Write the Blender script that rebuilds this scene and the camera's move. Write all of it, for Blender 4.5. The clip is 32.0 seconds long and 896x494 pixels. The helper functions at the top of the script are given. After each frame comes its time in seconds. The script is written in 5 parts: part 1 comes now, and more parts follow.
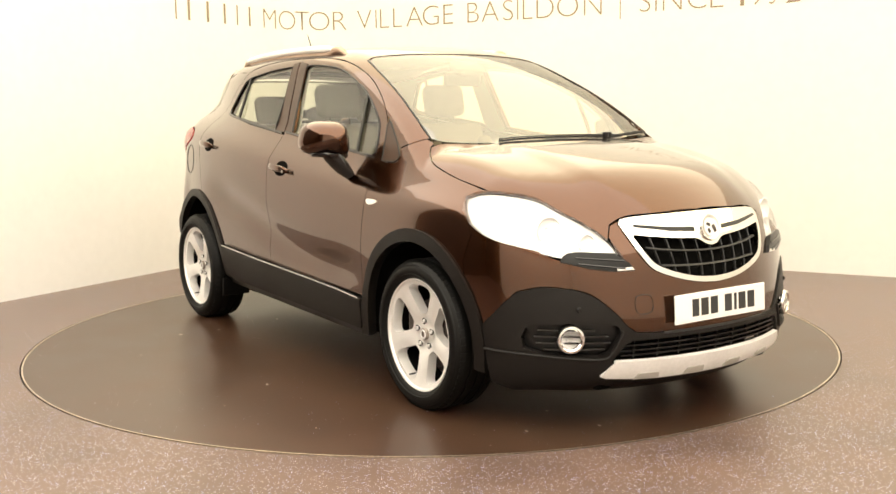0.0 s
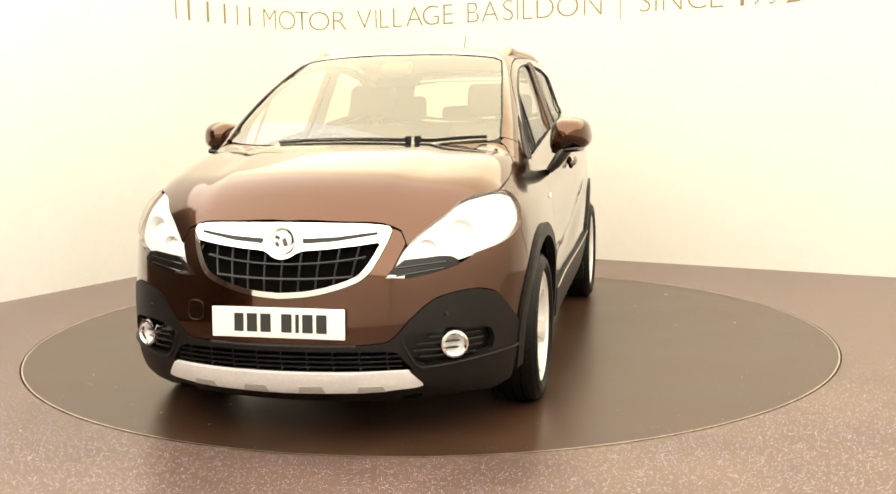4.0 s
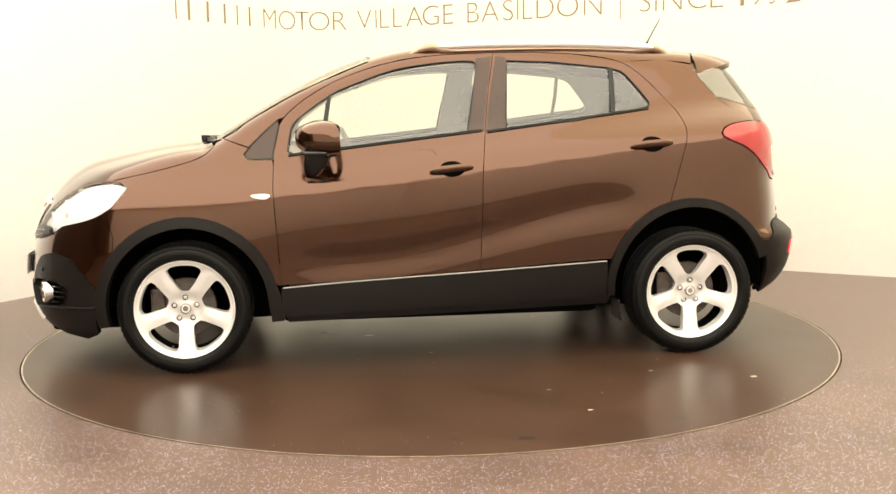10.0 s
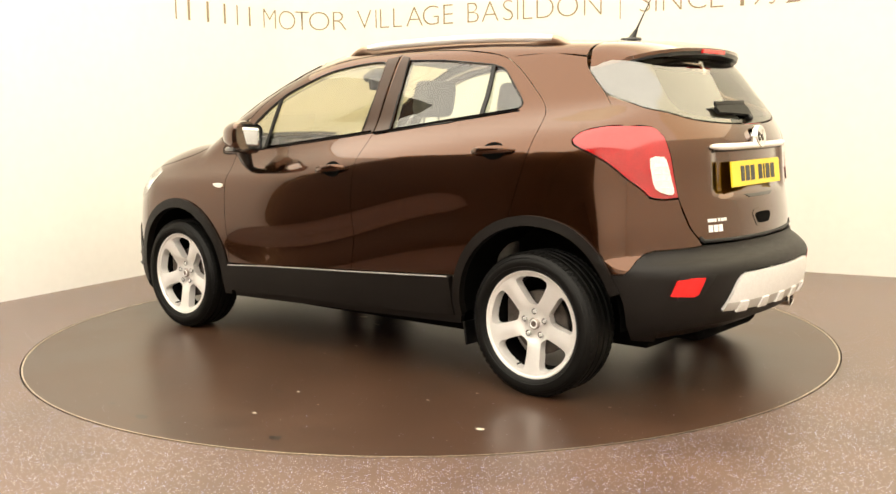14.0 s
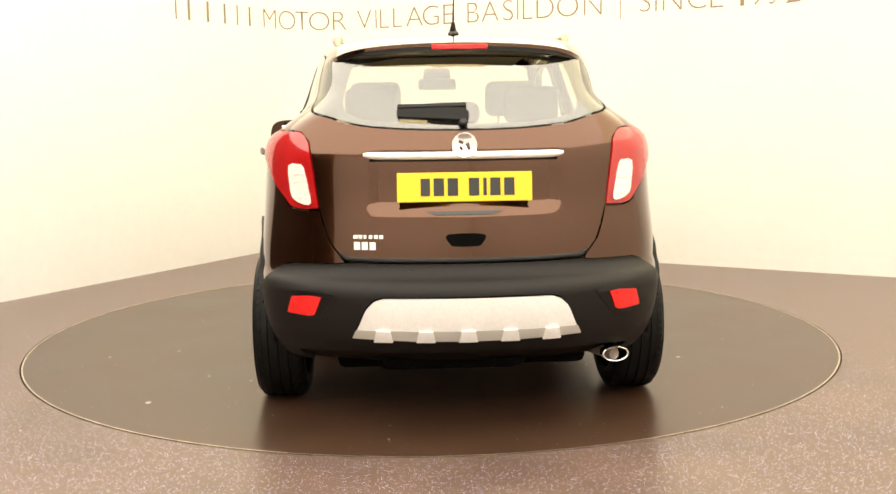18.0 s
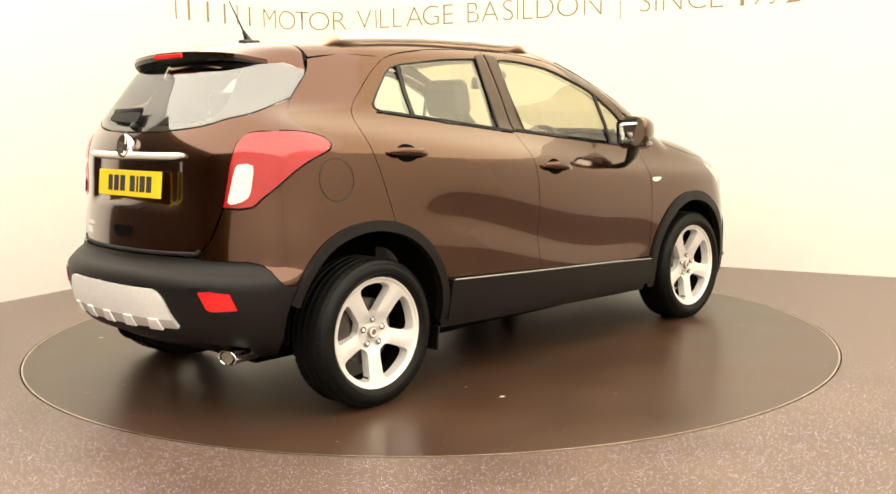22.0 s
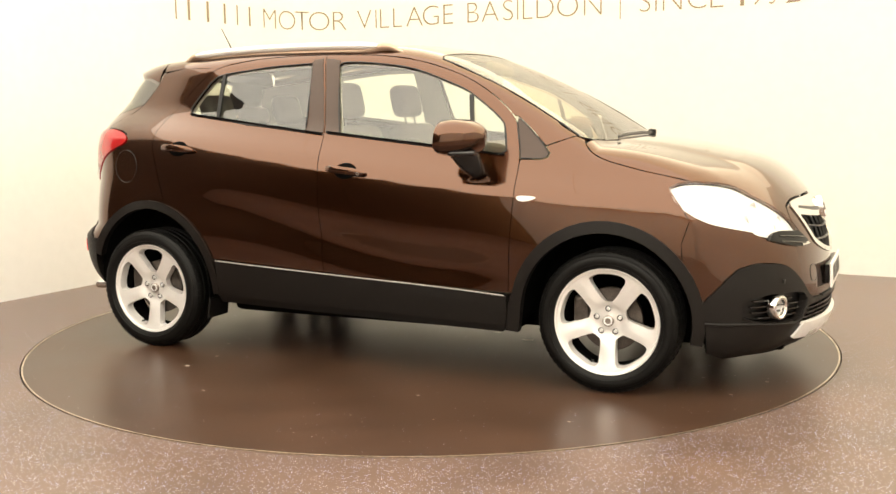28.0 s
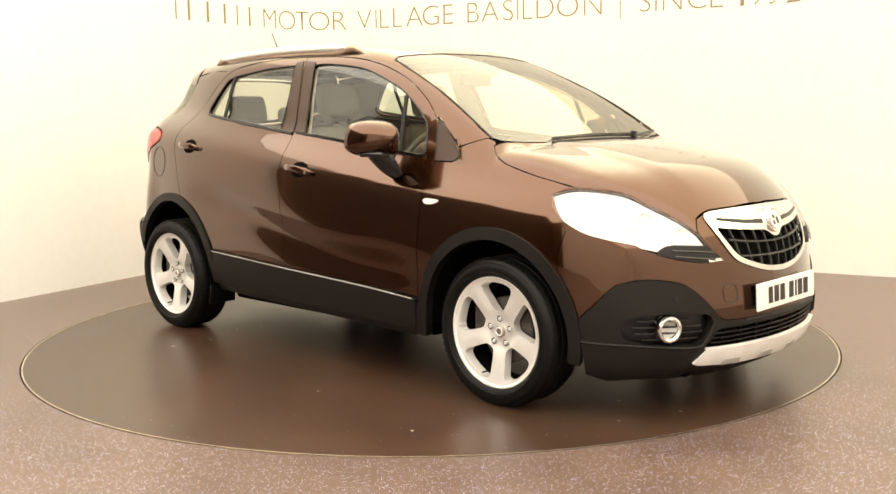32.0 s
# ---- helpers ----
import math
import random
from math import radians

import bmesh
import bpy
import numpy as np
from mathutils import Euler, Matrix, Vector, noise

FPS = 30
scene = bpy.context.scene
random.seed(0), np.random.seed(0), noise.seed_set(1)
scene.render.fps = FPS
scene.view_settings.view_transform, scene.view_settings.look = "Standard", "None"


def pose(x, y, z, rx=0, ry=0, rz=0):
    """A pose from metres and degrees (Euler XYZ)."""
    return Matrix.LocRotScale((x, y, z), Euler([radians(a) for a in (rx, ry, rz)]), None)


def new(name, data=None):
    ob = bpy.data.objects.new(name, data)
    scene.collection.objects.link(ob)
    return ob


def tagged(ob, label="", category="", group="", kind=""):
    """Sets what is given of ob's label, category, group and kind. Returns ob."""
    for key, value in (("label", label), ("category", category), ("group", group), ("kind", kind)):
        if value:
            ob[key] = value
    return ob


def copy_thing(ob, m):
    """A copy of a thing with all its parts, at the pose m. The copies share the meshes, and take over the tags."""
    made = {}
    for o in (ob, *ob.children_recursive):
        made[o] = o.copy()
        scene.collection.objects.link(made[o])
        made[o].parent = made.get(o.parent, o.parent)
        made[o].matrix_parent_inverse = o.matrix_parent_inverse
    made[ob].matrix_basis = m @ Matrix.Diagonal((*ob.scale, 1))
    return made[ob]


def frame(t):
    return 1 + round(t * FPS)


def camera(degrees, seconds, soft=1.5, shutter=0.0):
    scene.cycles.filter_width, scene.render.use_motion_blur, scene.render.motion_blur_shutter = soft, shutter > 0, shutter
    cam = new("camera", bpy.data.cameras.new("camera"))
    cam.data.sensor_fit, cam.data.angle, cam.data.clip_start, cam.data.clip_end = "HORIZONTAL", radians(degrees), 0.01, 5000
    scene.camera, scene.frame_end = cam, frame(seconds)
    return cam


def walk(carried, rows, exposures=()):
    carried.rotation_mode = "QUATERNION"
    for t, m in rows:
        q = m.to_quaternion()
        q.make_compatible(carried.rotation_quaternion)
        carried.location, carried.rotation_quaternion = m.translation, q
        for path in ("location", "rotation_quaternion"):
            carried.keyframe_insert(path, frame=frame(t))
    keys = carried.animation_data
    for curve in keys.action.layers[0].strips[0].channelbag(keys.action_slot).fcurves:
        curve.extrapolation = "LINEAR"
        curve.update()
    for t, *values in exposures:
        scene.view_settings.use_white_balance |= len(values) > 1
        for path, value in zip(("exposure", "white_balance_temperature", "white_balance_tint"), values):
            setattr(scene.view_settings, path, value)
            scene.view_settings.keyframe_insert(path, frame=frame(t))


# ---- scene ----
import functools

from mathutils.geometry import delaunay_2d_cdt

# ---- camera: stands still on a tripod ----
CAM = pose(0, -5.840, 1.2495, 90 - 7.44, 0, -0.929) @ pose(0, 0, 0, 0, 0, -0.759)
cam = camera(47.285, 32.0, soft=1.5)
walk(cam, [(0, CAM), (32, CAM)], exposures=[(0, 0.0), (32, 0.0)])

# ---- the room's plan: two walls that meet in a rounded corner ----
CORNER, WALL_TURN = Vector((-1.143, 4.267, 0)), -30.3
ALONG = Vector((math.cos(radians(WALL_TURN)), math.sin(radians(WALL_TURN)), 0))   # right-hand wall
ACROSS = Vector((-ALONG.y, ALONG.x, 0))                                           # away from the room
ROOM_U, ROOM_V, ROOM_H, FILLET = 9.52, 11.42, 3.3, 0.6
DISC_R = 2.2146


def room(u, v, z=0.0):
    """A place in the room: u along the right wall, v along the left wall (both from the corner)."""
    return CORNER + ALONG * u - ACROSS * v + Vector((0, 0, z))


# ---- world: a closed showroom, next to no light from outside ----
world = bpy.data.worlds.new("world")
scene.world = world
world.use_nodes = True
world.node_tree.nodes["Background"].inputs[0].default_value = (0.9, 0.75, 0.55, 1)
world.node_tree.nodes["Background"].inputs[1].default_value = 0.05
LAMP_STRENGTH = 4.0
LAMP_COLOUR = (1.0, 0.905, 0.745)


# ---- materials ----
def material(name, colour, rough=0.5, metal=0.0, coat=0.0, coat_rough=0.03, spec=0.5, var=0.0, var_scale=6.0,
             bump=0.0, bump_scale=200.0, space="Object", rough_var=0.0):
    m = bpy.data.materials.new(name)
    m.use_nodes = True
    nt = m.node_tree
    b = nt.nodes["Principled BSDF"]
    b.inputs["Base Color"].default_value = (*colour, 1)
    b.inputs["Roughness"].default_value = rough
    b.inputs["Metallic"].default_value = metal
    b.inputs["Coat Weight"].default_value = coat
    b.inputs["Coat Roughness"].default_value = coat_rough
    b.inputs["Specular IOR Level"].default_value = spec
    b.inputs["Coat IOR"].default_value = 1.45
    if var or bump or rough_var:
        co = nt.nodes.new("ShaderNodeTexCoord")
    if var:
        n1, n2 = nt.nodes.new("ShaderNodeTexNoise"), nt.nodes.new("ShaderNodeTexNoise")
        n1.inputs["Scale"].default_value, n1.inputs["Detail"].default_value = var_scale, 6
        n2.inputs["Scale"].default_value, n2.inputs["Detail"].default_value = var_scale * 9, 3
        add = nt.nodes.new("ShaderNodeMath")
        add.operation = "ADD"
        ramp = nt.nodes.new("ShaderNodeMapRange")
        ramp.inputs["From Min"].default_value, ramp.inputs["From Max"].default_value = 0.7, 1.3
        ramp.inputs["To Min"].default_value, ramp.inputs["To Max"].default_value = 1 - var, 1 + var
        mul = nt.nodes.new("ShaderNodeVectorMath")
        mul.operation = "SCALE"
        mul.inputs[0].default_value = colour
        for n in (n1, n2):
            nt.links.new(co.outputs[space], n.inputs["Vector"])
        nt.links.new(n1.outputs["Fac"], add.inputs[0])
        nt.links.new(n2.outputs["Fac"], add.inputs[1])
        nt.links.new(add.outputs[0], ramp.inputs["Value"])
        nt.links.new(ramp.outputs[0], mul.inputs["Scale"])
        nt.links.new(mul.outputs[0], b.inputs["Base Color"])
    if rough_var:
        n3 = nt.nodes.new("ShaderNodeTexNoise")
        n3.inputs["Scale"].default_value, n3.inputs["Detail"].default_value = var_scale * 1.7, 5
        mr = nt.nodes.new("ShaderNodeMapRange")
        mr.inputs["From Min"].default_value, mr.inputs["From Max"].default_value = 0.3, 0.7
        mr.inputs["To Min"].default_value, mr.inputs["To Max"].default_value = rough - rough_var, rough + rough_var
        nt.links.new(co.outputs[space], n3.inputs["Vector"])
        nt.links.new(n3.outputs["Fac"], mr.inputs["Value"])
        nt.links.new(mr.outputs[0], b.inputs["Roughness"])
    if bump:
        n4, bp = nt.nodes.new("ShaderNodeTexNoise"), nt.nodes.new("ShaderNodeBump")
        n4.inputs["Scale"].default_value, n4.inputs["Detail"].default_value = bump_scale, 2
        bp.inputs["Strength"].default_value, bp.inputs["Distance"].default_value = bump, 0.002
        nt.links.new(co.outputs[space], n4.inputs["Vector"])
        nt.links.new(n4.outputs["Fac"], bp.inputs["Height"])
        nt.links.new(bp.outputs[0], b.inputs["Normal"])
    return m


def glow(name, colour, strength):
    m = bpy.data.materials.new(name)
    m.use_nodes = True
    nt = m.node_tree
    nt.nodes.remove(nt.nodes["Principled BSDF"])
    e = nt.nodes.new("ShaderNodeEmission")
    e.inputs[0].default_value, e.inputs[1].default_value = (*colour, 1), strength
    nt.links.new(e.outputs[0], nt.nodes["Material Output"].inputs[0])
    return m


def glass(name, tint, facing_gloss=0.08, gloss_rough=0.0):
    """A thin pane: what is behind it, tinted, under a reflection that grows towards grazing sight."""
    m = bpy.data.materials.new(name)
    m.use_nodes = True
    nt = m.node_tree
    nt.nodes.remove(nt.nodes["Principled BSDF"])
    tr, gl, mix, lw = (nt.nodes.new("ShaderNode" + k) for k in ("BsdfTransparent", "BsdfGlossy", "MixShader", "LayerWeight"))
    power, scale = nt.nodes.new("ShaderNodeMath"), nt.nodes.new("ShaderNodeMath")
    power.operation, power.inputs[1].default_value = "POWER", 5.0
    scale.operation, scale.inputs[1].default_value, scale.inputs[2].default_value = "MULTIPLY_ADD", 1 - facing_gloss, facing_gloss
    tr.inputs[0].default_value = (*tint, 1)
    gl.inputs["Roughness"].default_value = gloss_rough
    lw.inputs["Blend"].default_value = 0.5
    nt.links.new(lw.outputs["Facing"], power.inputs[0])
    nt.links.new(power.outputs[0], scale.inputs[0])
    nt.links.new(scale.outputs[0], mix.inputs[0])
    nt.links.new(tr.outputs[0], mix.inputs[1])
    nt.links.new(gl.outputs[0], mix.inputs[2])
    nt.links.new(mix.outputs[0], nt.nodes["Material Output"].inputs[0])
    return m


def paint_material():
    """Brown metallic paint: flakes under a clear coat."""
    m = material("brown_metallic_paint", (0.088, 0.0340, 0.0128), rough=0.2, metal=0.95, coat=1.0, coat_rough=0.01)
    nt = m.node_tree
    b = nt.nodes["Principled BSDF"]
    co, vo, mr = nt.nodes.new("ShaderNodeTexCoord"), nt.nodes.new("ShaderNodeTexVoronoi"), nt.nodes.new("ShaderNodeMapRange")
    b.inputs["Coat IOR"].default_value = 1.5
    vo.inputs["Scale"].default_value = 1400
    mr.inputs["To Min"].default_value, mr.inputs["To Max"].default_value = 0.10, 0.20
    nt.links.new(co.outputs["Object"], vo.inputs["Vector"])
    nt.links.new(vo.outputs["Color"], mr.inputs["Value"])
    nt.links.new(mr.outputs[0], b.inputs["Roughness"])
    return m


def floor_material(name, colour, fleck, rough, wear=0.1):
    """Brown safety vinyl with pale and bluish flecks, worn unevenly."""
    m = bpy.data.materials.new(name)
    m.use_nodes = True
    nt = m.node_tree
    b = nt.nodes["Principled BSDF"]
    b.inputs["Specular IOR Level"].default_value = 0.5
    co = nt.nodes.new("ShaderNodeTexCoord")
    big, fine = nt.nodes.new("ShaderNodeTexNoise"), nt.nodes.new("ShaderNodeTexNoise")
    big.inputs["Scale"].default_value, big.inputs["Detail"].default_value = 2.2, 3
    fine.inputs["Scale"].default_value, fine.inputs["Detail"].default_value = 130, 2
    vo = nt.nodes.new("ShaderNodeTexVoronoi")
    vo.inputs["Scale"].default_value = 125
    cut = nt.nodes.new("ShaderNodeMath")
    cut.operation, cut.inputs[1].default_value = "LESS_THAN", 0.25
    sep = nt.nodes.new("ShaderNodeSeparateColor")
    pick = nt.nodes.new("ShaderNodeMath")
    pick.operation, pick.inputs[1].default_value = "GREATER_THAN", 1 - fleck
    both = nt.nodes.new("ShaderNodeMath")
    both.operation = "MULTIPLY"
    tone = nt.nodes.new("ShaderNodeMapRange")
    tone.inputs["From Min"].default_value, tone.inputs["From Max"].default_value = 0.3, 0.7
    tone.inputs["To Min"].default_value, tone.inputs["To Max"].default_value = 1 - wear, 1 + wear
    grain = nt.nodes.new("ShaderNodeMapRange")
    grain.inputs["From Min"].default_value, grain.inputs["From Max"].default_value = 0.3, 0.7
    grain.inputs["To Min"].default_value, grain.inputs["To Max"].default_value = 0.85, 1.15
    prod = nt.nodes.new("ShaderNodeMath")
    prod.operation = "MULTIPLY"
    sc = nt.nodes.new("ShaderNodeVectorMath")
    sc.operation = "SCALE"
    sc.inputs[0].default_value = colour
    hue = nt.nodes.new("ShaderNodeMix")
    hue.data_type = "RGBA"
    hue.inputs[6].default_value, hue.inputs[7].default_value = (0.75, 0.66, 0.60, 1), (0.42, 0.48, 0.95, 1)
    mix = nt.nodes.new("ShaderNodeMix")
    mix.data_type = "RGBA"
    rr = nt.nodes.new("ShaderNodeMapRange")
    rr.inputs["From Min"].default_value, rr.inputs["From Max"].default_value = 0.3, 0.7
    rr.inputs["To Min"].default_value, rr.inputs["To Max"].default_value = rough - 0.02, rough + 0.03
    bp = nt.nodes.new("ShaderNodeBump")
    bp.inputs["Strength"].default_value, bp.inputs["Distance"].default_value = 0.12, 0.001
    for n in (big, fine, vo):
        nt.links.new(co.outputs["Object"], n.inputs["Vector"])
    nt.links.new(vo.outputs["Distance"], cut.inputs[0])
    nt.links.new(vo.outputs["Color"], sep.inputs[0])
    nt.links.new(sep.outputs[0], pick.inputs[0])
    nt.links.new(cut.outputs[0], both.inputs[0])
    nt.links.new(pick.outputs[0], both.inputs[1])
    nt.links.new(big.outputs["Fac"], tone.inputs["Value"])
    nt.links.new(fine.outputs["Fac"], grain.inputs["Value"])
    nt.links.new(tone.outputs[0], prod.inputs[0])
    nt.links.new(grain.outputs[0], prod.inputs[1])
    nt.links.new(prod.outputs[0], sc.inputs["Scale"])
    nt.links.new(sep.outputs[1], hue.inputs[0])
    nt.links.new(both.outputs[0], mix.inputs[0])
    nt.links.new(sc.outputs[0], mix.inputs[6])
    nt.links.new(hue.outputs[2], mix.inputs[7])
    nt.links.new(mix.outputs[2], b.inputs["Base Color"])
    nt.links.new(big.outputs["Fac"], rr.inputs["Value"])
    nt.links.new(rr.outputs[0], b.inputs["Roughness"])
    nt.links.new(fine.outputs["Fac"], bp.inputs["Height"])
    nt.links.new(bp.outputs[0], b.inputs["Normal"])
    return m


PAINT = paint_material()
CLAD = material("grained_grey_plastic", (0.0075, 0.0060, 0.0052), rough=0.46, spec=0.28, var=0.12, var_scale=5, bump=0.25, bump_scale=900)
BLACK = material("black_plastic", (0.004, 0.0038, 0.0038), rough=0.3, var=0.2, spec=0.4)
GLOSS_BLACK = material("gloss_black_plastic", (0.008, 0.008, 0.008), rough=0.12, coat=0.5)
PILLAR = material("satin_pillar_film", (0.052, 0.027, 0.016), rough=0.35, var=0.08)
RUBBER = material("tyre_rubber", (0.0035, 0.0033, 0.003), rough=0.5, spec=0.22, var=0.25, var_scale=14, bump=0.2, bump_scale=300)
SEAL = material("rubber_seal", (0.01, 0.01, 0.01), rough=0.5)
UNDER = material("dark_underbody", (0.003, 0.0028, 0.0025), rough=0.9, var=0.3, spec=0.05)
CHROME = material("chrome", (0.86, 0.85, 0.83), rough=0.07, metal=1.0, rough_var=0.02)
ALLOY = material("silver_alloy", (0.92, 0.9, 0.88), rough=0.32, metal=0.4, coat=0.5, var=0.02, var_scale=20)
SATIN = material("satin_silver", (0.88, 0.87, 0.86), rough=0.4, metal=0.25, var=0.05, var_scale=8)
BAND = material("dull_silver", (0.55, 0.53, 0.5), rough=0.45, metal=0.3)
MIRROR = material("mirror_glass_silver", (0.8, 0.82, 0.8), rough=0.02, metal=1.0)
STEEL = material("brake_steel", (0.33, 0.29, 0.26), rough=0.42, metal=0.9, var=0.25, var_scale=30)
ROTOR = material("dark_brake_iron", (0.10, 0.085, 0.075), rough=0.5, metal=0.8, var=0.3, var_scale=30)
GRILLE = material("gloss_grille_plastic", (0.010, 0.010, 0.010), rough=0.3, spec=0.6)
# the rail's brown paint, lightened by the reflection put into its colour
RAILFOOT = material("lit_brown_rail_foot", (0.42, 0.30, 0.22), rough=0.32, metal=0.6, var=0.06)
RAIL = material("bright_rail", (0.9, 0.88, 0.85), rough=0.25, metal=0.3)
GLASS = glass("car_window_glass", (0.86, 0.90, 0.82), 0.13)
FRIT = material("printed_glass_border", (0.03, 0.026, 0.022), rough=0.35, spec=0.3)
# the golden tint stands for the warm ceiling mirrored in the windscreen
SCREEN = glass("windscreen_glass", (0.93, 0.84, 0.60), 0.24)
REARGLASS = glass("rear_window_glass", (0.84, 0.84, 0.76), 0.22)
LENS = glass("clear_lamp_lens", (0.97, 0.97, 0.97), 0.05)
LAMPBACK = material("lamp_reflector", (0.93, 0.93, 0.92), rough=0.35, metal=0.0, var=0.05, var_scale=30)
RED = material("red_lamp_lens", (0.40, 0.009, 0.010), rough=0.12, coat=1.0, var=0.12, var_scale=12)
DEEPRED = material("red_reflector", (0.8, 0.01, 0.01), rough=0.2, coat=1.0, var=0.2, var_scale=40)
WHITELENS = material("white_lamp_lens", (0.82, 0.78, 0.72), rough=0.12, coat=1.0, var=0.2, var_scale=60)
WHITEPLATE = material("white_plate", (0.9, 0.89, 0.86), rough=0.3, coat=0.3)
YELLOWPLATE = material("yellow_plate", (0.85, 0.62, 0.02), rough=0.3, coat=0.3)
INK = material("plate_ink", (0.03, 0.03, 0.03), rough=0.4)
FABRIC = material("dark_seat_fabric", (0.17, 0.155, 0.135), rough=0.9, var=0.25, var_scale=40, bump=0.3, bump_scale=700)
TRIM = material("dark_cabin_trim", (0.10, 0.093, 0.083), rough=0.6, var=0.12)
LINER = material("pale_headliner", (0.62, 0.58, 0.5), rough=0.9, var=0.06)
WALL = material("white_wall_paint", (0.81, 0.805, 0.79), rough=0.75, var=0.02, var_scale=1.5, bump=0.05, bump_scale=250)
CEIL = material("cream_ceiling_paint", (0.8, 0.75, 0.64), rough=0.85, var=0.03, var_scale=2)
BROWNWALL = material("brown_timber_wall", (0.03, 0.012, 0.005), rough=0.5, var=0.5, var_scale=1.3)
OAK = material("orange_oak_boards", (0.17, 0.062, 0.014), rough=0.45, var=0.4, var_scale=3)
LETTER = material("brown_lettering", (0.27, 0.215, 0.14), rough=0.5)
FLOOR = floor_material("flecked_brown_vinyl", (0.125, 0.079, 0.059), 0.60, 0.34, 0.2)
DISC = floor_material("turntable_vinyl", (0.058, 0.0300, 0.0180), 0.012, 0.31, 0.22)
EDGE = material("turntable_edge_metal", (0.6, 0.52, 0.42), rough=0.3, metal=0.9, var=0.3, var_scale=8)
SCUFF = material("pale_scuff", (0.55, 0.48, 0.4), rough=0.6)
STAIN = material("dark_stain", (0.02, 0.015, 0.012), rough=0.3)
# glows of the added ceiling panels; TUBE also serves the strip lamps
WARM_PANEL_GLOW = glow("warm_panel_glow", (1.0, 0.86, 0.59), 3.6)
TUBE = glow("lamp_diffuser", LAMP_COLOUR, LAMP_STRENGTH)


# ---- making meshes ----
def mesh_of(name, geo):
    me = bpy.data.meshes.new(name)
    if isinstance(geo, bmesh.types.BMesh):
        geo.normal_update()
        geo.to_mesh(me)
        geo.free()
        return me
    verts, faces, normals = geo
    me.from_pydata([tuple(v) for v in verts], [], [tuple(int(i) for i in f) for f in faces])
    me.update()
    if normals is not None:
        me.polygons.foreach_set("use_smooth", [True] * len(me.polygons))
        loop_n = [None] * len(me.loops)
        for p, kind in zip(me.polygons, normals[1]):
            for li in p.loop_indices:
                loop_n[li] = tuple(normals[0][me.loops[li].vertex_index]) if kind else tuple(p.normal)
        me.normals_split_custom_set(loop_n)
    return me


def part(name, geo, mat, parent=None, label="", smooth=None):
    me = geo if isinstance(geo, bpy.types.Mesh) else mesh_of(name, geo)
    if not me.materials:
        me.materials.append(mat)
    if smooth is not None:
        for p in me.polygons:
            p.use_smooth = True
        me.set_sharp_from_angle(angle=radians(smooth))
    ob = new(name, me)
    ob.parent = parent
    if label:
        ob["label"] = label
    return ob


def rbox(size, m=Matrix(), bevel=0.01, seg=2, bm=None):
    bm = bm or bmesh.new()
    r = bmesh.ops.create_cube(bm, size=1.0, matrix=m @ Matrix.Diagonal((*size, 1)))
    if bevel:
        es = list({e for v in r["verts"] for e in v.link_edges})
        bmesh.ops.bevel(bm, geom=es, offset=bevel, segments=seg, affect="EDGES", profile=0.5)
    return bm


def lathe(profile, n=48, bm=None, m=Matrix(), closed=False):
    """Turns (radius, along) round the local y axis."""
    bm = bm or bmesh.new()
    rings = []
    for r, a in profile:
        rings.append([bm.verts.new(m @ Vector((r * math.cos(2 * math.pi * i / n), a, r * math.sin(2 * math.pi * i / n)))) for i in range(n)])
    for a, b in list(zip(rings, rings[1:])) + ([(rings[-1], rings[0])] if closed else []):
        for i in range(n):
            bm.faces.new((a[i], b[i], b[(i + 1) % n], a[(i + 1) % n]))
    bmesh.ops.recalc_face_normals(bm, faces=bm.faces)
    return bm


def drum(r, depth, m=Matrix(), n=32, bevel=0.0, bm=None):
    """A closed disc on the local y axis from 0 to depth."""
    b = bevel
    prof = [(0.0005, 0), (r - b, 0), (r, b), (r, depth - b), (r - b, depth), (0.0005, depth)] if b else [(0.0005, 0), (r, 0), (r, depth), (0.0005, depth)]
    return lathe(prof, n, bm, m)


def sweep(path, w, h=None, up=(0, 0, 1), n=8, bm=None, taper=None, closed=False, square=False):
    """A bar along a line of points: w across, h high; round or square."""
    bm = bm or bmesh.new()
    h = h or w
    path = [Vector(p) for p in path]
    up = Vector(up)
    rings = []
    for i, p in enumerate(path):
        if closed:
            t = path[(i + 1) % len(path)] - path[i - 1]
        else:
            t = path[min(i + 1, len(path) - 1)] - path[max(i - 1, 0)]
        t.normalize()
        a = t.cross(up)
        a = a.normalized() if a.length > 1e-6 else Vector((1, 0, 0))
        b = a.cross(t).normalized()
        k = taper[i] if taper else 1
        if square:
            ring = [(-1, -1), (1, -1), (1, 1), (-1, 1)]
        else:
            ring = [(math.cos(2 * math.pi * j / n), math.sin(2 * math.pi * j / n)) for j in range(n)]
        rings.append([bm.verts.new(p + a * (w / 2 * k * c) + b * (h / 2 * k * s)) for c, s in ring])
    c = len(rings[0])
    for a, b in list(zip(rings, rings[1:])) + ([(rings[-1], rings[0])] if closed else []):
        for j in range(c):
            bm.faces.new((a[j], a[(j + 1) % c], b[(j + 1) % c], b[j]))
    if not closed:
        bm.faces.new(rings[0][::-1])
        bm.faces.new(rings[-1])
    bmesh.ops.recalc_face_normals(bm, faces=bm.faces)
    return bm


